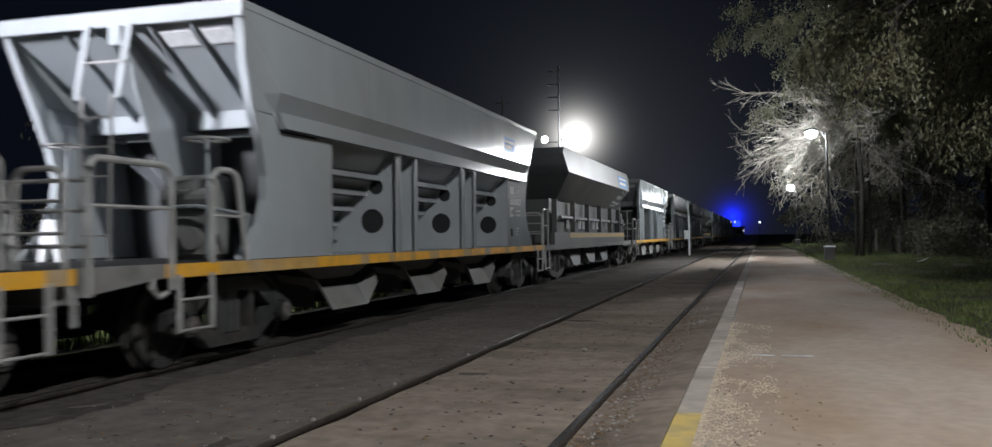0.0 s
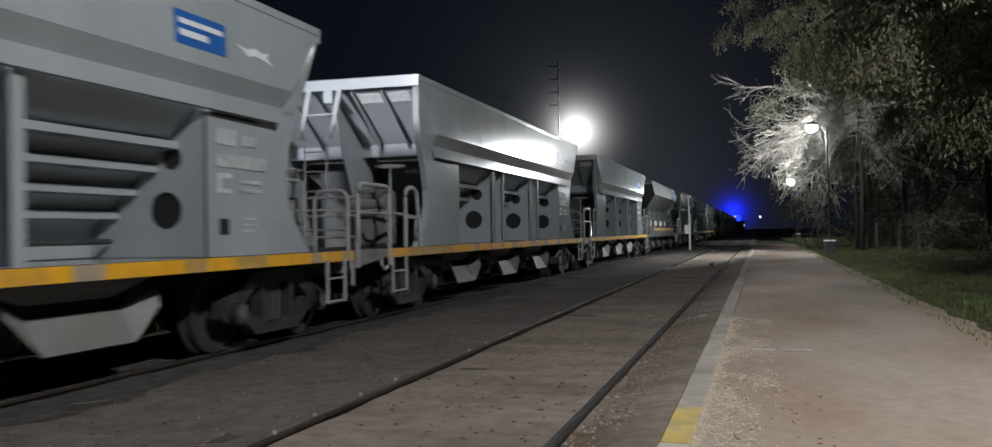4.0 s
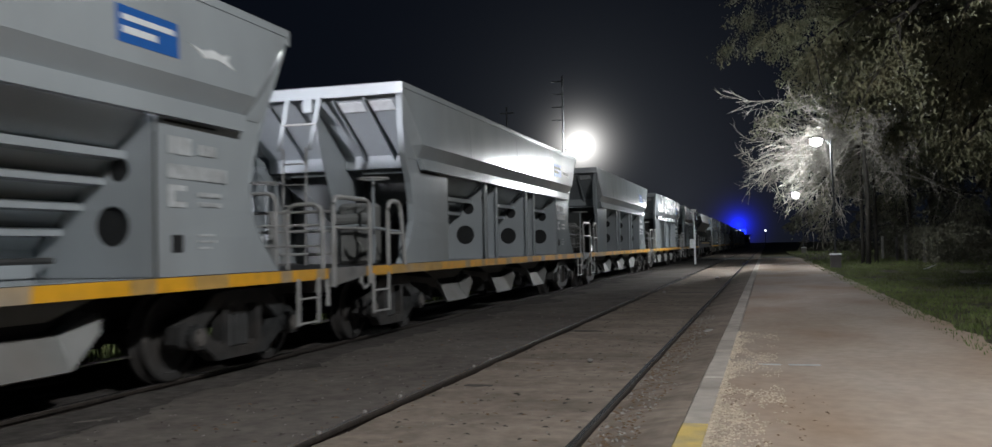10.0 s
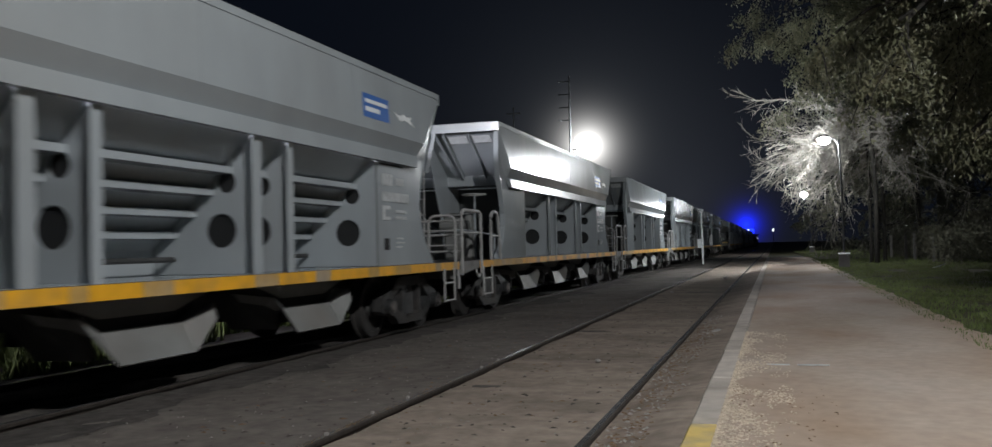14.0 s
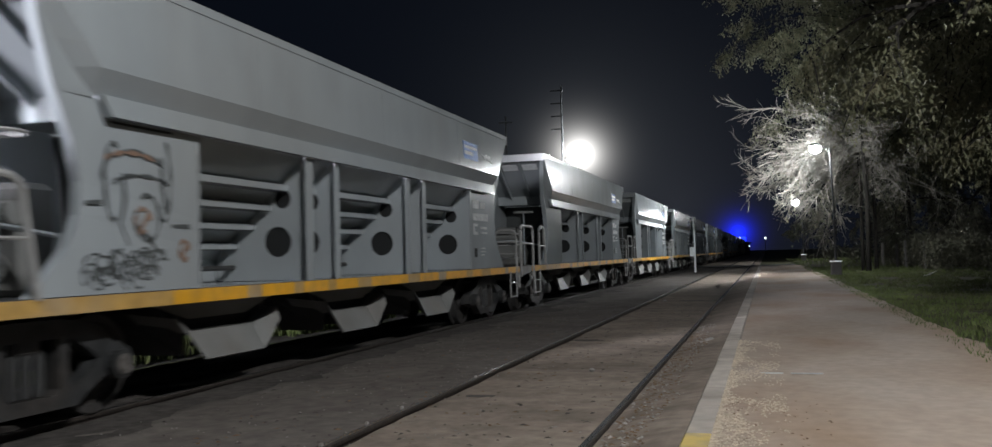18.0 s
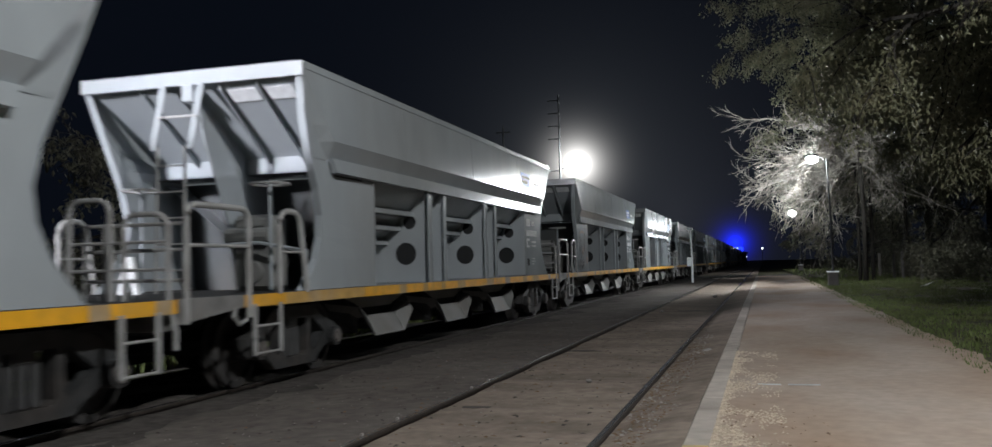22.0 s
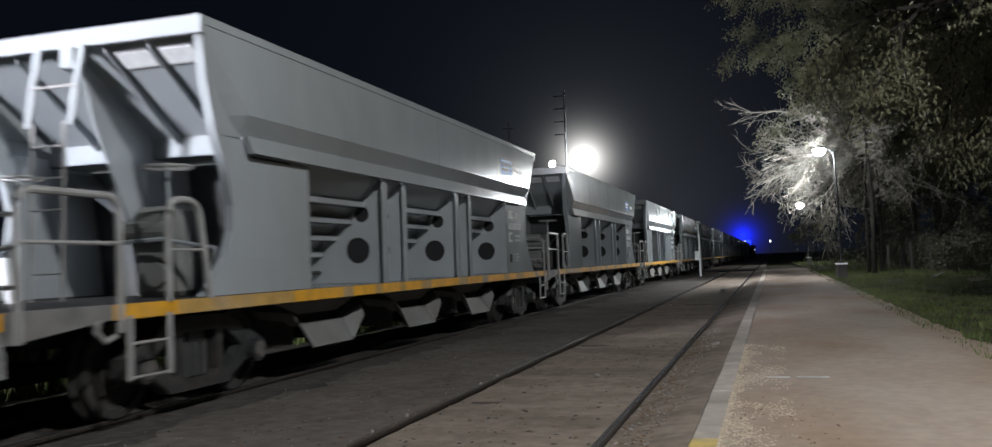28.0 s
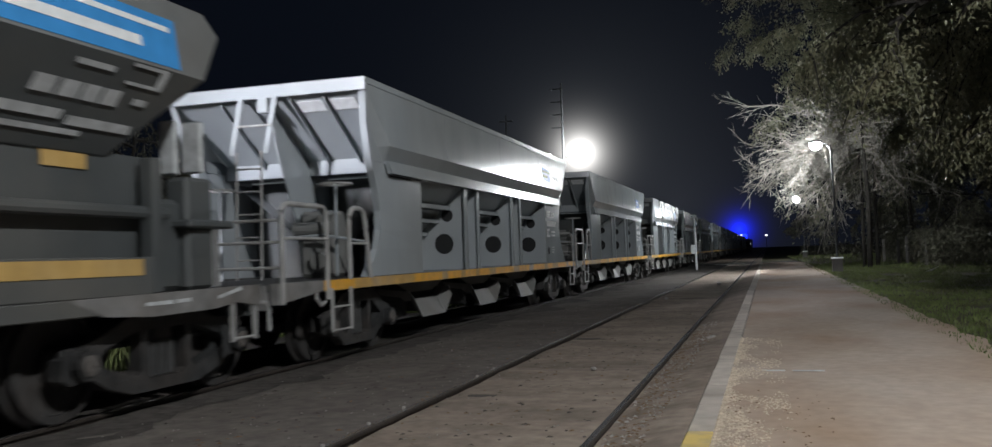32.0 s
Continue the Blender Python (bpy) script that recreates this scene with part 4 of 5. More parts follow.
def dark_wagon():
    t = thing("dark_hopper_wagon", "dark grey hopper wagon with large blue sign and open frame", "wagon", "wagons of the goods train")
    axles = []
    for s in (1, -1):
        bm = bmesh.new()
        slab(bm, [(s * 1.44, 0.20, 3.64), (s * 1.44, LEN - 0.20, 3.64), (s * 1.47, LEN, 3.46), (s * 1.47, 0.0, 3.46)], (-s * 0.016, 0, 0))
        slab(bm, [(s * 1.47, 0.0, 3.46), (s * 1.47, LEN, 3.46), (s * 1.55, LEN - 0.36, 2.97), (s * 1.55, 0.36, 2.97)], (-s * 0.016, 0, 0))
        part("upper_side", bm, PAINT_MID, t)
        # lower slope and inner wall take a darker grey than the upper side
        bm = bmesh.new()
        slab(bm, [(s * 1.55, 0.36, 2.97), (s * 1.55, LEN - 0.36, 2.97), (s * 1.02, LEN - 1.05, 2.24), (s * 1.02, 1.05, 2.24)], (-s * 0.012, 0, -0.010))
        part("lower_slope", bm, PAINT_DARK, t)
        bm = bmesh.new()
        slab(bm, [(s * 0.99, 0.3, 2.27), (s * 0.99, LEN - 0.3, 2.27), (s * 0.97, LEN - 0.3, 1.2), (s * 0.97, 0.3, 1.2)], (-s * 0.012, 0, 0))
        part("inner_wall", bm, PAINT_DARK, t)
        part("side_sill", boxed(s * 1.30, s * 1.42, -0.9, 11.45, 1.02, 1.345, bevel=0.01), PAINT_DARK, t)
        part("yellow_stripe", boxed(s * 1.425 - 0.004, s * 1.425 + 0.004, 1.0, 11.30, 1.19, 1.325), YELLOW_DULL, t, "faded yellow stripe")
        part("side_pipe", tube(bmesh.new(), [(s * 1.10, 1.2, 1.76), (s * 1.10, 12.03, 1.75)], 0.062, 10), PAINT_DARK, t)
        part("walkway_beam", boxed(s * 1.20, s * 1.44, -2.2, 13.1, 0.88, 1.02, bevel=0.01), PAINT_DARK, t)
        for y in (0.4, 2.9, 5.2, 7.5, 9.8, 11.8):
            part("side_stanchion", boxed(s * 1.06, s * 1.20, y - 0.07, y + 0.07, 1.02, 2.25, bevel=0.01), PAINT_DARK, t)
        for y in (2.0, 3.8, 4.4, 6.2, 6.9, 8.7):
            part("pale_gauge_plate", boxed(s * 1.125, s * 1.185, y - 0.03, y + 0.03, 1.45, 1.70), WHITE, t)
        for z0, z1, y0, y1 in ((2.86, 2.90, 10.50, 10.92), (2.94, 2.965, 11.10, 11.55), (2.80, 2.825, 11.10, 11.55), (2.825, 2.94, 11.46, 11.55), (2.62, 2.74, 10.20, 10.42), (2.62, 2.74, 10.47, 10.68), (2.62, 2.74, 10.72, 10.90), (2.62, 2.74, 10.94, 11.12), (2.66, 2.71, 11.30, 11.46), (2.46, 2.53, 9.9, 10.62), (2.43, 2.50, 10.70, 11.44), (2.36, 2.40, 9.9, 10.9)):
            x = lambda z: 1.02 + (z - 2.24) / 0.73 * 0.53 + 0.012
            m = (lambda y: y) if s == 1 else (lambda y: LEN - y)
            bm = bmesh.new()
            slab(bm, [(s * x(z0), m(y0), z0 - 0.012), (s * x(z0), m(y1), z0 - 0.012), (s * x(z1), m(y1), z1 - 0.012), (s * x(z1), m(y0), z1 - 0.012)], (-s * 0.004, 0, 0))
            part("lettering_bar", bm, WORN_WHITE, t)
        m = (lambda y: y) if s == 1 else (lambda y: LEN - y)
        for y0, y1, z0, z1, mat, lift, nm in ((9.5, 11.70, 3.00, 3.45, BLUE_LIGHT, 0.006, "blue_sign"), (9.75, 11.6, 3.32, 3.37, WHITE, 0.011, "sign_bar"), (9.75, 11.2, 3.12, 3.21, WHITE, 0.011, "sign_bar")):
            x = lambda z: 1.47 + (3.46 - z) / 0.49 * 0.08 + lift
            bm = bmesh.new()
            slab(bm, [(s * x(z0), m(y0), z0), (s * x(z0), m(y1), z0), (s * x(z1), m(y1), z1), (s * x(z1), m(y0), z1)], (-s * 0.004, 0, 0))
            part(nm, bm, mat, t, "light blue sign" if nm == "blue_sign" else "")
        bm = bmesh.new()
        tube(bm, hoop(-2.05, -1.50, 1.0, 1.9, s * 1.38, 0.1), 0.024, 8)
        tube(bm, [(s * 1.38, -2.05, 1.5), (s * 1.38, -1.50, 1.5)], 0.016, 6)
        for z in (1.35, 1.75):
            tube(bm, [(s * 0.3, -2.05, z), (s * 1.38, -2.05, z)], 0.016, 6)
        part("railing", bm, PAINT_RAIL, t)
        for y0, y1, low in ((-2.0, -1.55, 0.45), (12.62, 13.02, 0.52)):
            bm = bmesh.new()
            for y in (y0, y1):
                box(bm, s * 1.42 - 0.012, s * 1.42 + 0.012, y - 0.03, y + 0.03, low - 0.03, 0.90)
            tube(bm, [(s * 1.42, y0, low), (s * 1.42, y1, low)], 0.014, 6)
            part("step_ladder", bm, PAINT_RAIL, t)
        part("grab_loop", tube(bmesh.new(), [(s * 1.42, 13.02, 0.86), (s * 1.42, 13.24, 0.84), (s * 1.42, 13.30, 0.76), (s * 1.42, 13.30, 0.54)], 0.022, 6), PAINT_RAIL, t)
        bm = bmesh.new()
        box(bm, s * 0.60, s * 0.80, 12.62, 12.68, 2.18, 2.74, bevel=0.02); box(bm, s * 0.86, s * 1.10, 12.62, 12.68, 2.18, 2.70, bevel=0.02)
        part("pale_end_panel", bm, WORN_WHITE, t, "pale upright panels on the wagon end")
        part("beige_plate", boxed(*sorted((s * 0.992, s * 1.004)), *sorted((m(10.63), m(11.13))), 2.10, 2.23), YELLOW_DULL, t, "faded beige plate")
        part("valve_post", boxed(s * 0.90, s * 1.16, 12.30, 12.72, 1.02, 2.12, bevel=0.04), PAINT_DARK, t)
        part("valve_shelf", boxed(s * 0.70, s * 1.25, 12.20, 12.95, 1.62, 1.70, bevel=0.02), PAINT_DARK, t)
        bm = bmesh.new()
        slab(bm, [(s * 1.445, y, z) for y, z in ((10.4, 1.02), (13.1, 1.04), (13.1, 0.82), (12.7, 0.88), (12.3, 0.84), (11.4, 0.83), (10.8, 0.87))], (-s * 0.05, 0, 0))
        part("bowed_end_sill", bm, GRIMY, t)
        for y0, z0, y1, z1 in ((11.30, 0.925, 11.66, 0.925), (11.72, 0.93, 11.92, 0.93), (12.35, 0.93, 12.75, 1.00)):
            bm = bmesh.new()
            slab(bm, [(s * 1.449, y0, z0), (s * 1.449, y1, z1), (s * 1.449, y1, z1 + 0.035), (s * 1.449, y0, z0 + 0.03)], (-s * 0.006, 0, 0))
            part("worn_paint_mark", bm, WORN_WHITE, t)
        for yc in (3.6, 6.2, 8.8):
            bm = bmesh.new()
            slab(bm, [(s * 1.0, yc - 1.0, 0.85), (s * 1.0, yc + 1.0, 0.85), (s * 1.1, yc + 0.5, 0.36), (s * 1.1, yc - 0.5, 0.36)], (-s * 0.5, 0, 0))
            part("discharge_chute", bm, PAINT_DARK, t)
    for e in (0, 1):
        f = (lambda y: y) if e == 0 else (lambda y: LEN - y)
        bm = bmesh.new()
        slab(bm, [(-1.44, f(0.20), 3.64), (1.44, f(0.20), 3.64), (1.47, f(0.0), 3.46), (-1.47, f(0.0), 3.46)], (0, f(0.014) - f(0), 0))
        slab(bm, [(-1.47, f(0.0), 3.46), (1.47, f(0.0), 3.46), (1.55, f(0.36), 2.97), (-1.55, f(0.36), 2.97)], (0, f(0.014) - f(0), 0))
        slab(bm, [(-1.55, f(0.36), 2.97), (1.55, f(0.36), 2.97), (1.02, f(1.05), 2.24), (-1.02, f(1.05), 2.24)], (0, f(0.01) - f(0), 0.01))
        slab(bm, [(-0.98, f(0.32), 2.25), (0.98, f(0.32), 2.25), (0.96, f(0.32), 1.2), (-0.96, f(0.32), 1.2)], (0, f(0.01) - f(0), 0))
        part("end_sheet", bm, PAINT_DARK, t)
        part("valve_block", boxed(0.45, 1.05, min(f(-0.2), f(0.5)), max(f(-0.2), f(0.5)), 1.02, 1.90, bevel=0.05), PAINT_DARK, t)
        part("air_tank", disc(bmesh.new(), (0, f(0.4), 1.5), (1, 0, 0), 0.24, 0.4, 18), PAINT_DARK, t)
        part("end_post", boxed(-0.1, 0.1, min(f(0.3), f(0.5)), max(f(0.3), f(0.5)), 1.0, 2.9, bevel=0.02), PAINT_DARK, t)
    part("end_platform", boxed(-1.30, 1.30, -2.22, 13.05, 0.90, 1.0, bevel=0.01), UNDER, t)
    part("centre_sill", boxed(-0.25, 0.25, -2.4, 13.2, 0.6, 0.9, bevel=0.02), UNDER, t)
    part("headstock", boxed(-1.35, 1.35, -2.25, -2.17, 0.72, 1.01, bevel=0.01), PAINT_DARK, t)
    part("headstock", boxed(-1.35, 1.35, 12.97, 13.05, 0.72, 1.01, bevel=0.01), PAINT_DARK, t)
    for y in (0.45, 11.95):
        bogie(t, y, axles, half=1.10, r=0.48)
    return t, axles


def train_place(t):
    return -23.31 + 5.1612 * t - 0.005676 * t * t


train = {}
first, first_axles = grey_wagon()
train[0] = first
second_kind, dark_axles = dark_wagon()
train[9] = second_kind
for k in (-3, -7):
    train[k] = copy_thing(second_kind, pose(0, 0, 0))
for k in range(-12, 9):
    if k not in train:
        train[k] = copy_thing(first, pose(0, 0, 0))
# painted scrawl on one wagon's end plate: tall loops above, dense scribble below
def stroke(bm, pts, wide, lift):
    """A flat painted line on the end plate through (y, z) points."""
    n = len(pts)
    left, right = [], []
    for i, (y, z) in enumerate(pts):
        a, b = pts[max(i - 1, 0)], pts[min(i + 1, n - 1)]
        dy, dz = b[0] - a[0], b[1] - a[1]
        ln = max(1e-4, math.hypot(dy, dz))
        w = wide * (0.7 + 0.5 * math.sin(i * 1.7))
        left.append((lift, y - dz / ln * w, z + dy / ln * w))
        right.append((lift, y + dz / ln * w, z - dy / ln * w))
    strip(bm, left, right, (-0.003, 0, 0))


def arc(cy, cz, ry, rz, a0, a1, n=14):
    return [(cy + ry * math.cos(radians(a0 + (a1 - a0) * i / n)), cz + rz * math.sin(radians(a0 + (a1 - a0) * i / n))) for i in range(n + 1)]


rg = random.Random(21)
bm = bmesh.new()
for pts in (arc(1.25, 2.02, 0.40, 0.20, 200, 20), arc(0.98, 1.95, 0.10, 0.32, 60, 300), arc(1.35, 1.92, 0.36, 0.10, 170, 20),
            arc(1.62, 2.00, 0.10, 0.36, 70, -110), [(1.10, 2.02), (1.12, 1.80), (1.06, 1.60), (1.16, 1.42)], arc(1.40, 1.66, 0.16, 0.20, 120, -200),
            [(1.60, 2.20), (1.60, 1.95), (1.66, 1.70)], [(0.66, 1.76), (0.84, 1.77)], [(1.74, 1.60), (1.98, 1.60)], [(1.22, 1.62), (1.40, 1.50), (1.52, 1.38)]):
    stroke(bm, pts, 0.018, 1.4275)
for k in range(26):
    y, z = 0.72 + 0.035 * k, 1.16 + 0.14 * rg.random()
    stroke(bm, arc(y, z, 0.07 + 0.05 * rg.random(), 0.05 + 0.07 * rg.random(), rg.uniform(0, 90), rg.uniform(200, 330), 8), 0.013, 1.4265 + 0.0002 * (k % 5))
part("graffiti", bm, PAINT_DARK, train[4], "dark painted scrawl on the end plate")
bm = bmesh.new()
for pts in (arc(1.22, 2.08, 0.36, 0.12, 160, 40), arc(1.34, 1.64, 0.10, 0.10, 0, 300), arc(1.90, 1.38, 0.07, 0.09, 0, 330), [(1.86, 1.30), (1.96, 1.46)], [(1.28, 1.52), (1.42, 1.70)]):
    stroke(bm, pts, 0.022, 1.4290)
part("rust_scrawl", bm, RUST_PAINT, train[4], "faded orange paint strokes")
train[4]["label"] = "grey steel hopper wagon with dark graffiti on its end plate"

# ---- lamp posts, masts, far things ----
def post_lamp(x, y, lamp_x, lamp_z, far=False):
    t = thing("street_lamp", "tall thin lamp post with one bright lamp on a short arm", "street lamp", "lamp posts along the platform", pose(x, y, 0))
    part("pedestal", boxed(-0.22, 0.22, -0.22, 0.22, -0.1, 0.60, bevel=0.03), PLASTER, t, "dark concrete pedestal")
    part("footing_cap", boxed(-0.25, 0.25, -0.25, 0.25, 0.60, 0.66, bevel=0.02), WHITE, t, "white painted cap")
    part("post", tube(bmesh.new(), [(0, 0, 0.6), (0, 0, 3), (-0.08, 0, lamp_z)], 0.055, 10, 0.038), POST, t)
    part("arm", tube(bmesh.new(), [(-0.08, 0, lamp_z - 0.25), (-0.25, 0, lamp_z + 0.05), (lamp_x - x + 0.15, 0, lamp_z + 0.13)], 0.025, 8), POST, t)
    hood = bmesh.new()
    bmesh.ops.create_uvsphere(hood, u_segments=16, v_segments=8, radius=0.5)
    for v in hood.verts:
        v.co = Vector((v.co.x * 0.62 + lamp_x - x, v.co.y * 0.4, max(v.co.z, 0) * 0.3 + lamp_z + 0.10))
    part("hood", hood, POST, t)
    bulb = bmesh.new()
    bmesh.ops.create_uvsphere(bulb, u_segments=16, v_segments=10, radius=0.23 if not far else 0.31)
    for v in bulb.verts:
        v.co = Vector((v.co.x * 1.15 + lamp_x - x, v.co.y, v.co.z * 0.95 + lamp_z + 0.02))
    b = part("lamp_bowl", bulb, GLOW, t, "glowing white lamp bowl", smooth=True)
    b.visible_shadow = False
    return t


for (lx, ly, lz), px in zip(POST_LAMPS, (2.95, 3.48)):
    post_lamp(px, ly, lx, lz, far=ly > 60)
post_lamp(7.5, 0.5, 6.5, 10.8)


def flood_mast(x, y, top, heads, label):
    t = thing("light_mast", label, "light mast", "", pose(x, y, 0))
    part("mast", tube(bmesh.new(), [(0, 0, -0.2), (0.05, 0, top)], 0.14, 10, 0.07), DARK_STEEL, t)
    for k in range(4):
        z = top - 0.5 - k * 1.1
        part("cross_arm", boxed(-0.9, 0.15, -0.05, 0.05, z, z + 0.09, bevel=0.01), DARK_STEEL, t)
    for hx, hz, r in heads:
        part("lamp_arm", tube(bmesh.new(), [(0, 0, hz - 0.25), (hx - x, 0, hz - 0.25)], 0.05, 8), STEEL, t)
        bm = bmesh.new()
        bmesh.ops.create_uvsphere(bm, u_segments=20, v_segments=12, radius=r)
        for v in bm.verts:
            v.co = Vector((v.co.x + hx - x, v.co.y * 0.6, v.co.z + hz))
        b = part("floodlight", bm, GLOW, t, "dazzling white floodlight", smooth=True)
        b.visible_shadow = False
    return t


flood_mast(-16.31, 75, 15.7, ((-14.79, 9.68, 0.88), (-17.53, 9.48, 0.28)), "tall steel mast with cross arms and dazzling floodlights")
t = thing("yard_lamp", "steel post with a yard floodlight beyond the train", "yard lamp", "", pose(-15.3, -8.0, 0))
part("post", tube(bmesh.new(), [(0, 0, -0.2), (0, 0, 5.5)], 0.10, 10, 0.06), STEEL, t)
part("arm", tube(bmesh.new(), [(0, 0, 5.4), (0.8, 0, 5.48)], 0.04, 8), STEEL, t)
b = part("lamp_head", boxed(0.55, 1.05, -0.16, 0.16, 5.15, 5.3, bevel=0.04), GLOW, t, "bright floodlight head")
b.visible_shadow = False
t = thing("yard_lamp", "tall steel post with a floodlight beside the track", "yard lamp", "", pose(-10.2, -8.8, 0))
part("post", tube(bmesh.new(), [(0, 0, -0.2), (0, 0, 7.9)], 0.10, 10, 0.06), STEEL, t)
part("arm", tube(bmesh.new(), [(0, 0, 7.8), (0, 0.8, 7.88)], 0.04, 8), STEEL, t)
b = part("lamp_head", boxed(-0.16, 0.16, 0.6, 1.05, 7.62, 7.76, bevel=0.04), GLOW, t, "bright floodlight head")
b.visible_shadow = False
t = thing("utility_pole", "thin dark pole against the night sky", "pole", "", pose(-28.3, 100, 0))
part("pole", tube(bmesh.new(), [(0, 0, -0.2), (0, 0, 17.4)], 0.16, 8, 0.09), DARK_STEEL, t)
part("cross_arm", boxed(-0.8, 0.8, -0.06, 0.06, 16.6, 16.75), DARK_STEEL, t)

t = thing("track_sign", "white painted track post with a board", "track sign", "", pose(-4.25, 57.2, 0))
part("post", tube(bmesh.new(), [(0, 0, -0.1), (0, 0, 1.9), (-0.06, 0, 3.2)], 0.07, 8, 0.05), WHITE, t)
part("cap", boxed(-0.22, 0.10, -0.09, 0.09, 3.18, 3.34, bevel=0.02), WHITE, t)
part("board", boxed(-0.30, -0.06, -0.05, -0.02, 0.95, 1.5, bevel=0.01), WHITE, t)

t = thing("far_building", "low dark building with a blue-lit sign band", "building", "", pose(-7.0, 235, 0))
part("wall", boxed(-9, 3, 0, 8, -0.2, 2.9, bevel=0.05), PLASTER, t)
part("roof", boxed(-9.4, 3.4, -0.4, 8.4, 2.9, 3.15, bevel=0.05), DARK_STEEL, t)
part("blue_sign", boxed(-1.6, 2.2, -0.30, -0.12, 3.15, 4.6, bevel=0.3), GLOW_BLUE, t, "glowing blue sign on the roof")
for k in range(4):
    w = part("window", boxed(-7.5 + k * 2.9, -6.0 + k * 2.9, -0.03, 0.05, 1.2, 2.4), BLACK, t)
    part("window_sill", boxed(-7.6 + k * 2.9, -5.9 + k * 2.9, -0.12, 0.0, 1.08, 1.18), STONE, w)
for x, y, z, r in ((-0.11, 160, 3.16, 0.16), (-2.74, 160, 1.81, 0.07), (-5.4, 175, 3.6, 0.10), (-4.6, 175, 3.5, 0.10)):
    t = thing("far_lamp", "small distant lamp on a thin post", "lamp", "distant lamps", pose(x, y, 0))
    part("post", tube(bmesh.new(), [(0, 0.15, -0.2), (0, 0.15, z)], 0.05, 6), DARK_STEEL, t)
    bm = bmesh.new(); bmesh.ops.create_uvsphere(bm, u_segments=10, v_segments=6, radius=r)
    for v in bm.verts:
        v.co.z += z
    part("bulb", bm, GLOW_SMALL, t)


# ---- trees, hedge, fence ----
def grow(seed, base, height, spread, levels, leaf_mat, n_leaf, leaf_size, droop, label, name="tree", lean=(0, 0), bare=0.0, trunk_r=0.2, first=0.35, limbs=9, leaf_from=0.0, twig_n=5, bias=(0, 0, 0), thick=1.0, bark=None):
    """A tapered trunk, limbs, twigs and many separate leaves."""
    r = random.Random(seed)
    t = thing(name, label, "tree", "trees beside the platform", pose(*base))
    trunk, tips = bmesh.new(), []
    pts = [Vector((lean[0] * (k / 8) ** 1.3 + r.uniform(-0.06, 0.06) * k / 3, lean[1] * (k / 8) ** 1.3 + r.uniform(-0.06, 0.06) * k / 3, height * 0.92 * k / 8 - (0.2 if k == 0 else 0))) for k in range(9)]
    tube(trunk, pts, trunk_r, 9, trunk_r * 0.25)
    part("trunk", trunk, BARK, t, smooth=True)

    def branch(wood, p, d, length, rad, level):
        q, path = p.copy(), [p.copy()]
        n = 5 if level < 2 else 4
        for k in range(n):
            d = (d + Vector((r.uniform(-.25, .25), r.uniform(-.25, .25), r.uniform(-.18, .18) - droop * (level + 1) * 0.16))).normalized()
            q = q + d * length / n
            path.append(q.copy())
        tube(wood, path, rad, 5 if level < 2 else 3, rad * 0.4)
        if level >= levels:
            tips.append((path, d))
            return
        for k in range(twig_n):
            i = r.randrange(1, n + 1)
            side = Vector((r.uniform(-1, 1), r.uniform(-1, 1), r.uniform(-0.5, 0.6))).normalized()
            branch(wood, path[i], (d * 0.6 + side).normalized(), length * r.uniform(0.4, 0.65), rad * 0.5, level + 1)

    for k in range(limbs):
        f = first + (0.95 - first) * (k + r.random() * 0.7) / limbs
        p = pts[0].lerp(pts[8], f)
        i = min(7, int(f * 8)); p = pts[i].lerp(pts[i + 1], f * 8 - i)
        a = k * 2.4 + r.uniform(-0.5, 0.5)
        d = Vector((math.cos(a), math.sin(a), r.uniform(0.05, 0.6))) + Vector(bias)
        wood = bmesh.new()
        branch(wood, p, d.normalized(), spread * r.uniform(0.6, 1.1) * (1.1 - 0.5 * f), trunk_r * 0.38 * thick, 1)
        part("limb", wood, bark or BARK, t)
    if n_leaf:
        verts, faces = [], []
        for _ in range(n_leaf):
            path, d = tips[r.randrange(len(tips))]
            i = r.randrange(1, len(path))
            c = path[i - 1].lerp(path[i], r.random()) + Vector((r.gauss(0, .17), r.gauss(0, .17), r.gauss(-.08, .17)))
            s = leaf_size * r.uniform(0.6, 1.35)
            u = Vector((r.uniform(-1, 1), r.uniform(-1, 1), r.uniform(-1.8, 0.1))).normalized()
            w = u.cross(Vector((r.uniform(-1, 1), r.uniform(-1, 1), r.uniform(-1, 1)))).normalized()
            b = u.cross(w) * s * 0.12
            n = len(verts)
            verts += [c, c + u * s * 0.45 + w * s * 0.21 + b, c + u * s, c + u * s * 0.45 - w * s * 0.21 + b]
            faces += [(n, n + 1, n + 2), (n, n + 2, n + 3)]
        tagged(raw("foliage", [tuple(v) for v in verts], faces, leaf_mat, t), kind="stuff")
    return t


grow(1, (6.0, 18.5, 0), 12.5, 5.4, 3, LEAF, 120000, 0.10, 0.5, "large broadleaf tree with drooping leafy branches", limbs=20, trunk_r=0.26, first=0.36, bias=(-0.15, 0, 0.15))
grow(2, (8.0, 31, 0), 15.5, 6.4, 3, LEAF, 150000, 0.13, 0.36, "large broadleaf tree with drooping leafy branches", limbs=24, trunk_r=0.26, first=0.33, bias=(0.2, 0, 0.1))
grow(15, (7.6, 23, 0), 13.0, 5.0, 3, LEAF, 110000, 0.12, 0.35, "large broadleaf tree with drooping leafy branches", limbs=22, trunk_r=0.24, first=0.36)
grow(3, (4.75, 50, 0), 19.0, 6.6, 3, LEAF, 60000, 0.15, 0.30, "tall broadleaf tree with a slender trunk", limbs=24, trunk_r=0.10, first=0.58, bias=(0.1, 0.3, 0))
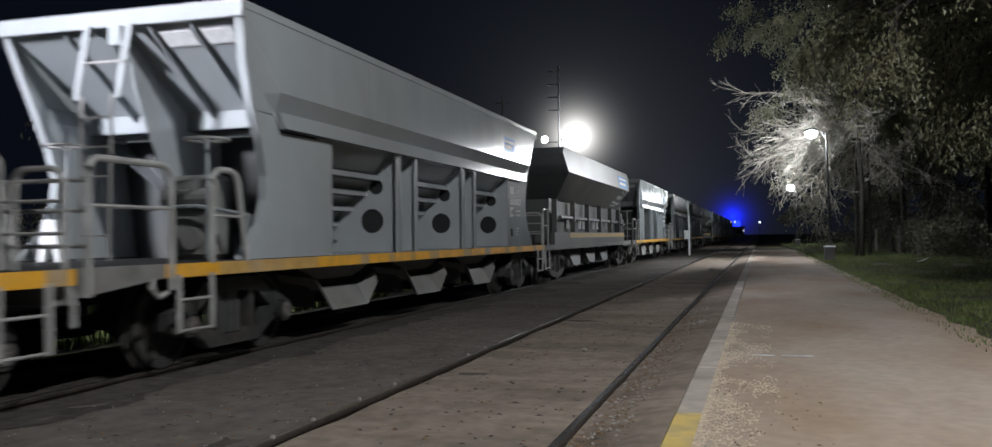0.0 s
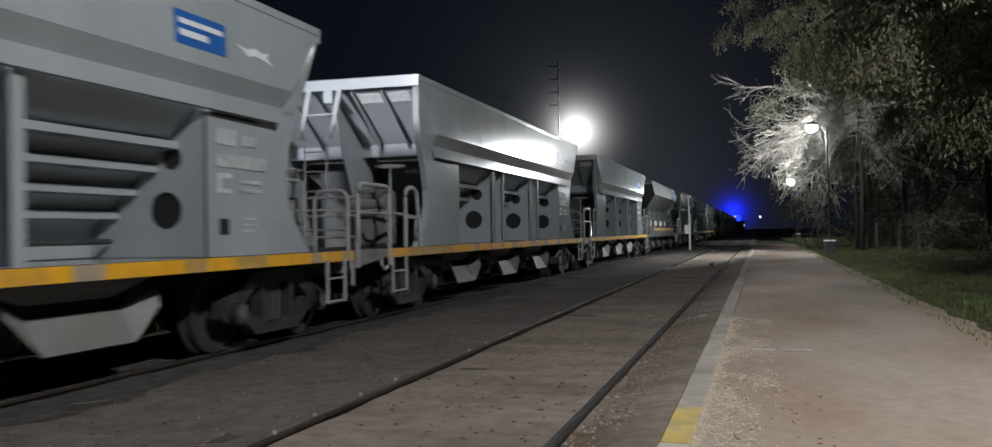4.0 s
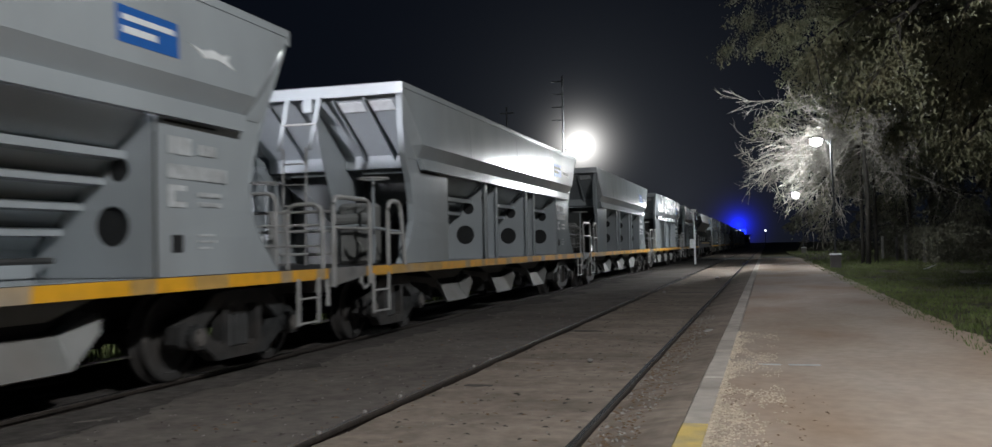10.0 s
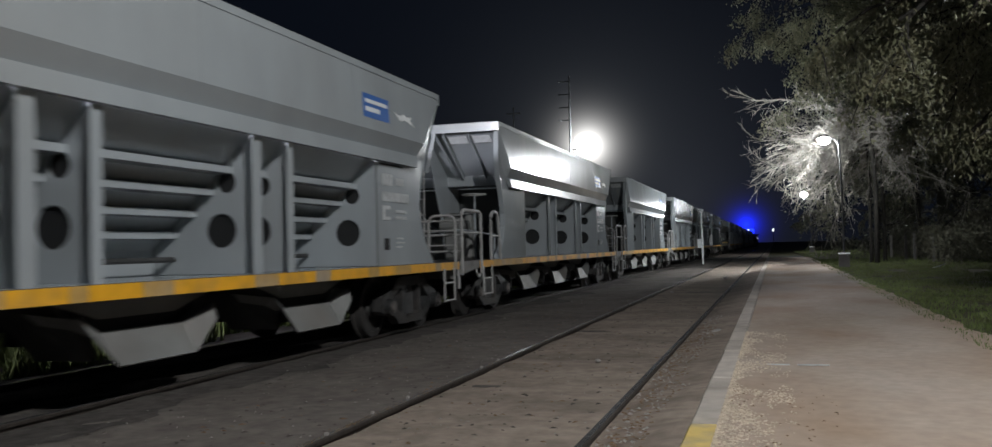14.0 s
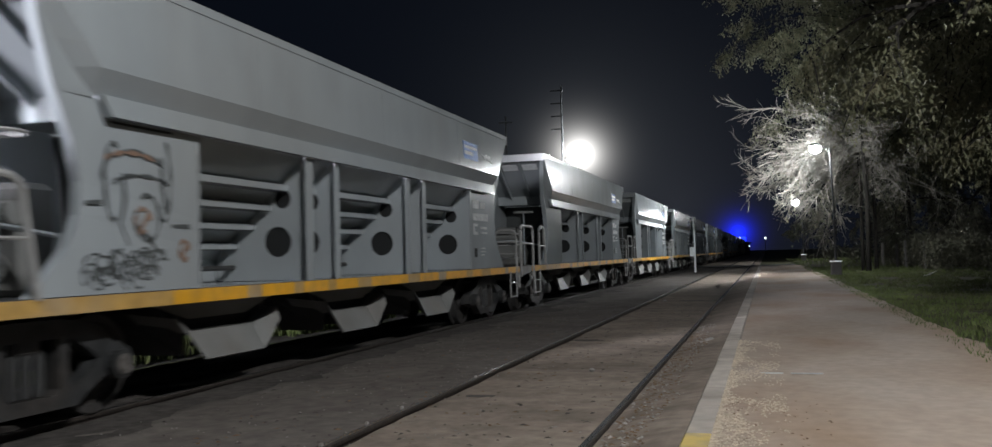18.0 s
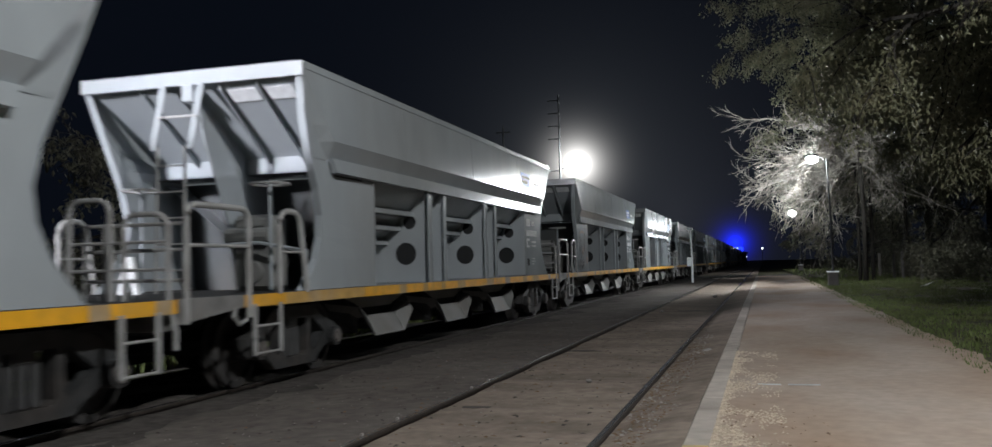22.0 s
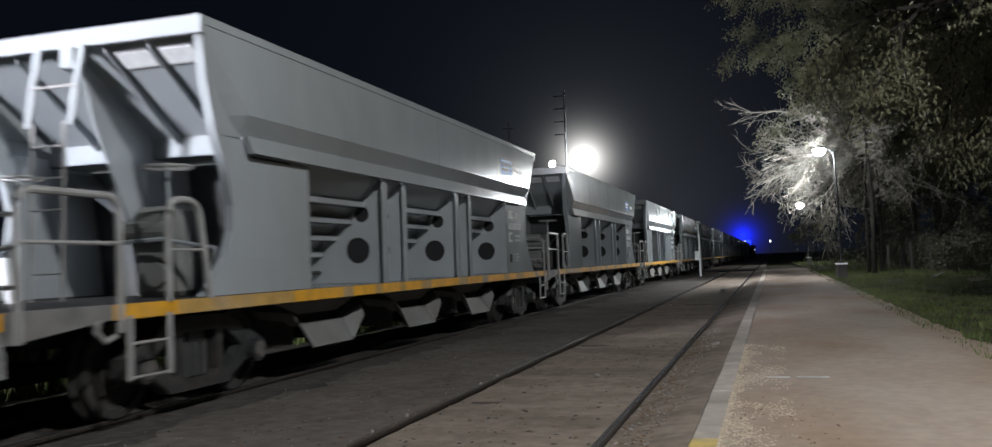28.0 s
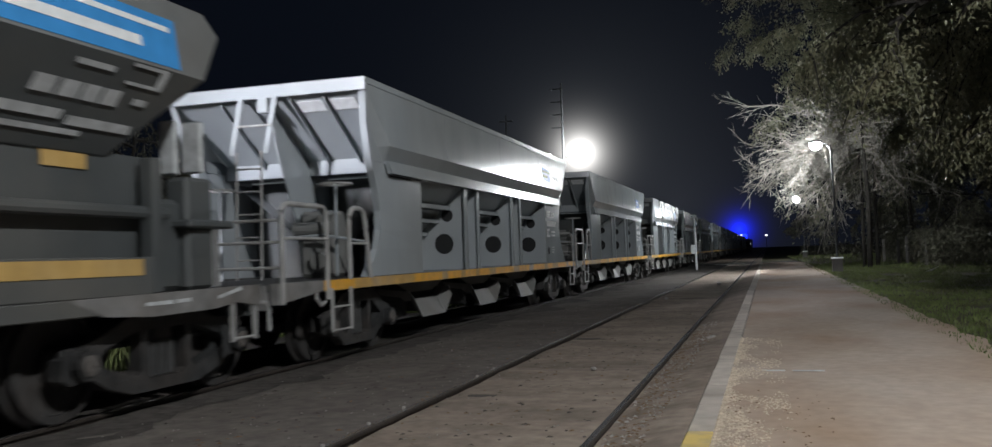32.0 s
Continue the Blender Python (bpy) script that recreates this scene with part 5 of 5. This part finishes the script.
grow(16, (5.6, 52, 0), 17.0, 5.6, 3, LEAF, 6000, 0.16, 0.45, "sparse tree with a slender trunk", limbs=22, trunk_r=0.11, first=0.30, twig_n=6, bark=TWIG)


def whip_tree(seed, base, crown, count):
    """A leafless tree: long whips that rise from the crown, arch over to one side and hang, with twigs along them."""
    r = random.Random(seed)
    t = thing("bare_tree", "leafless tree with pale arching whips lit by a lamp", "tree", "trees beside the platform", pose(*base))
    trunk = bmesh.new()
    tube(trunk, [(0, 0, -0.2), (0.05, 0, crown * 0.4), (-0.1, 0.05, crown * 0.8), (-0.2, 0, crown)], 0.13, 9, 0.06)
    part("trunk", trunk, BARK, t, smooth=True)

    def whip(wood, p, d, length, rad, level):
        path, n = [p.copy()], (10, 6, 4)[level]
        bend = Vector((r.uniform(-.2, .2), r.uniform(-.2, .2), r.uniform(-.16, .12)))
        for k in range(n):
            pull = (0.055, 0.04, 0.01)[level]
            d = (d + bend + Vector((r.uniform(-.22, .22), r.uniform(-.22, .22), r.uniform(-.2, .2) - pull))).normalized()
            p = p + d * length / n
            path.append(p.copy())
        tube(wood, path, rad, 4 if level == 0 else 3, rad * 0.5)
        if level == 2:
            return
        for k in range((15, 6)[level]):
            i = r.randrange((2, 1)[level], n)
            along = (path[i + 1] - path[i]).normalized()
            side = Vector((r.uniform(-1, .4), r.uniform(-.9, .9), r.uniform(-.7, .8)))
            whip(wood, path[i], (along * 0.7 + side).normalized(), length * r.uniform(0.16, 0.36) * (1, 1.25)[level], rad * 0.6, level + 1)

    for k in range(count):
        f = r.uniform(0.66, 0.92)
        p = Vector((-0.15 * f, 0, crown * f))
        a = radians(r.uniform(125, 215)) if k % 3 else radians(r.uniform(-60, 110))
        d = Vector((math.cos(a), math.sin(a) * 0.8, r.uniform(-0.4, 0.18)))
        wood = bmesh.new()
        whip(wood, p, d.normalized(), r.uniform(3.4, 6.4) if k % 3 else r.uniform(2.5, 4.5), 0.028, 0)
        part("limb", wood, TWIG, t)
    return t


whip_tree(4, (4.8, 48.0, 0), 8.6, 72)
grow(6, (8.0, 57, 0), 17, 6.5, 3, LEAF, 40000, 0.18, 0.35, "tall broadleaf tree beyond the lawn", limbs=16, trunk_r=0.15, first=0.4)
grow(7, (13.5, 62, 0), 17, 7.5, 3, LEAF_DARK, 22000, 0.30, 0.35, "dark tree behind the lawn", limbs=14, trunk_r=0.28, first=0.18)
grow(8, (15.5, 42, 0), 15, 6.5, 3, LEAF_DARK, 22000, 0.26, 0.35, "dark tree behind the lawn", limbs=14, trunk_r=0.28, first=0.15)
grow(9, (14.5, 26, 0), 12, 5.5, 3, LEAF_DARK, 20000, 0.22, 0.35, "dark tree behind the lawn", limbs=14, trunk_r=0.28, first=0.15)
grow(14, (12.5, 78, 0), 17, 7.5, 3, LEAF_DARK, 16000, 0.32, 0.35, "dark tree behind the lawn", limbs=14, trunk_r=0.28, first=0.15)
grow(10, (12, 118, 0), 18, 9, 3, LEAF_DARK, 14000, 0.4, 0.3, "dark tree far along the platform", limbs=12, trunk_r=0.3, first=0.2)
grow(11, (-21, 14, 0), 7, 4, 3, LEAF_DARK, 5000, 0.2, 0.3, "low bushy tree in the yard behind the train", limbs=12, trunk_r=0.15, first=0.08)
grow(12, (-19, 24, 0), 6.5, 4, 3, LEAF_DARK, 5000, 0.2, 0.3, "low bushy tree in the yard behind the train", limbs=12, trunk_r=0.15, first=0.08)
grow(13, (-24, 34, 0), 8, 4.5, 3, LEAF_DARK, 5000, 0.22, 0.3, "low bushy tree in the yard behind the train", limbs=12, trunk_r=0.15, first=0.08)


def hedge(x0, x1, y0, y1, h, n, seed, label):
    r = random.Random(seed)
    verts, faces = [], []
    for _ in range(n):
        x, y = r.uniform(x0, x1), r.uniform(y0, y1)
        top = h * (0.7 + 0.5 * noise.noise((x * 0.7, y * 0.7, seed)))
        c = Vector((x, y, top * r.random() ** 0.6))
        s = r.uniform(0.06, 0.16)
        u = Vector((r.uniform(-1, 1), r.uniform(-1, 1), r.uniform(-.6, 1))).normalized()
        w = u.cross(Vector((r.uniform(-1, 1), r.uniform(-1, 1), r.uniform(-1, 1)))).normalized()
        k = len(verts)
        verts += [tuple(c), tuple(c + u * s * .5 + w * s * .35), tuple(c + u * s), tuple(c + u * s * .5 - w * s * .35)]
        faces.append((k, k + 1, k + 2, k + 3))
    t = tagged(raw("hedge", verts, faces, LEAF_DARK), label, "hedge", kind="stuff")
    return t


hedge(7.3, 10.0, 46, 66, 2.2, 26000, 3, "overgrown dim hedge along the fence")
hedge(9.0, 13.5, 14, 44, 2.4, 20000, 4, "overgrown dim hedge beside the lawn")
hedge(-26, -16, 4, 60, 2.2, 14000, 6, "dark scrub behind the train")
for k in (0, 2, 3, 5):
    t = thing("fence_post", "short weathered concrete fence post by the hedge", "fence post", "fence posts by the hedge", pose(6.9 + 0.12 * k + 0.05 * math.sin(k * 3), 60.6 - k * 2.3, 0))
    part("post", boxed(-0.07, 0.07, -0.07, 0.07, -0.2, 1.45 + 0.12 * math.sin(k * 5), bevel=0.015), PLASTER if k else STONE, t)
lt = bmesh.new()
slab(lt, [(-0.25, -0.1, 0.03), (0.0, -0.16, 0.10), (0.28, 0.0, 0.22), (0.05, 0.12, 0.06)], (0, 0, 0.012))
lt = part("litter_bag", lt, WHITE)
lt.location = (6.2, 39.5, 0.0)
tagged(lt, "crumpled white plastic bag on the grass", "litter")


# ---- movement ----
def motions():
    for k, wagon in train.items():
        rows = []
        for i in range(0, 33, 2):
            rows.append((i, pose(TRACK_TRAIN, train_place(i) - PITCH * k, 0)))
        walk(wagon, rows)
    for axles, kind in ((first_axles, first), (dark_axles, second_kind)):
        for ax in axles:
            r = ax.location.z
            rows = []
            for i in range(0, 321):
                turn = -math.degrees((train_place(i / 10) - train_place(0)) / r)
                rows.append((i / 10, pose(0, ax.location.y if not rows else rows[0][1].translation.y, r, turn % 360 if turn % 360 <= 180 else turn % 360 - 360)))
            walk(ax, rows)
        # the other wagons' wheels turn alike
        mine = [o for o in kind.children_recursive if o.name.split(".")[0] == "wheelset"]
        for wagon in train.values():
            if wagon is kind or wagon.data is not kind.data or len(wagon.children) == 0:
                continue
            if wagon.name.split(".")[0] != kind.name.split(".")[0]:
                continue
            theirs = [o for o in wagon.children_recursive if o.name.split(".")[0] == "wheelset"]
            for a, b in zip(mine, theirs):
                b.rotation_mode = "QUATERNION"
                b.animation_data_create()
                b.animation_data.action = a.animation_data.action
                b.animation_data.action_slot = a.animation_data.action_slot


motions()
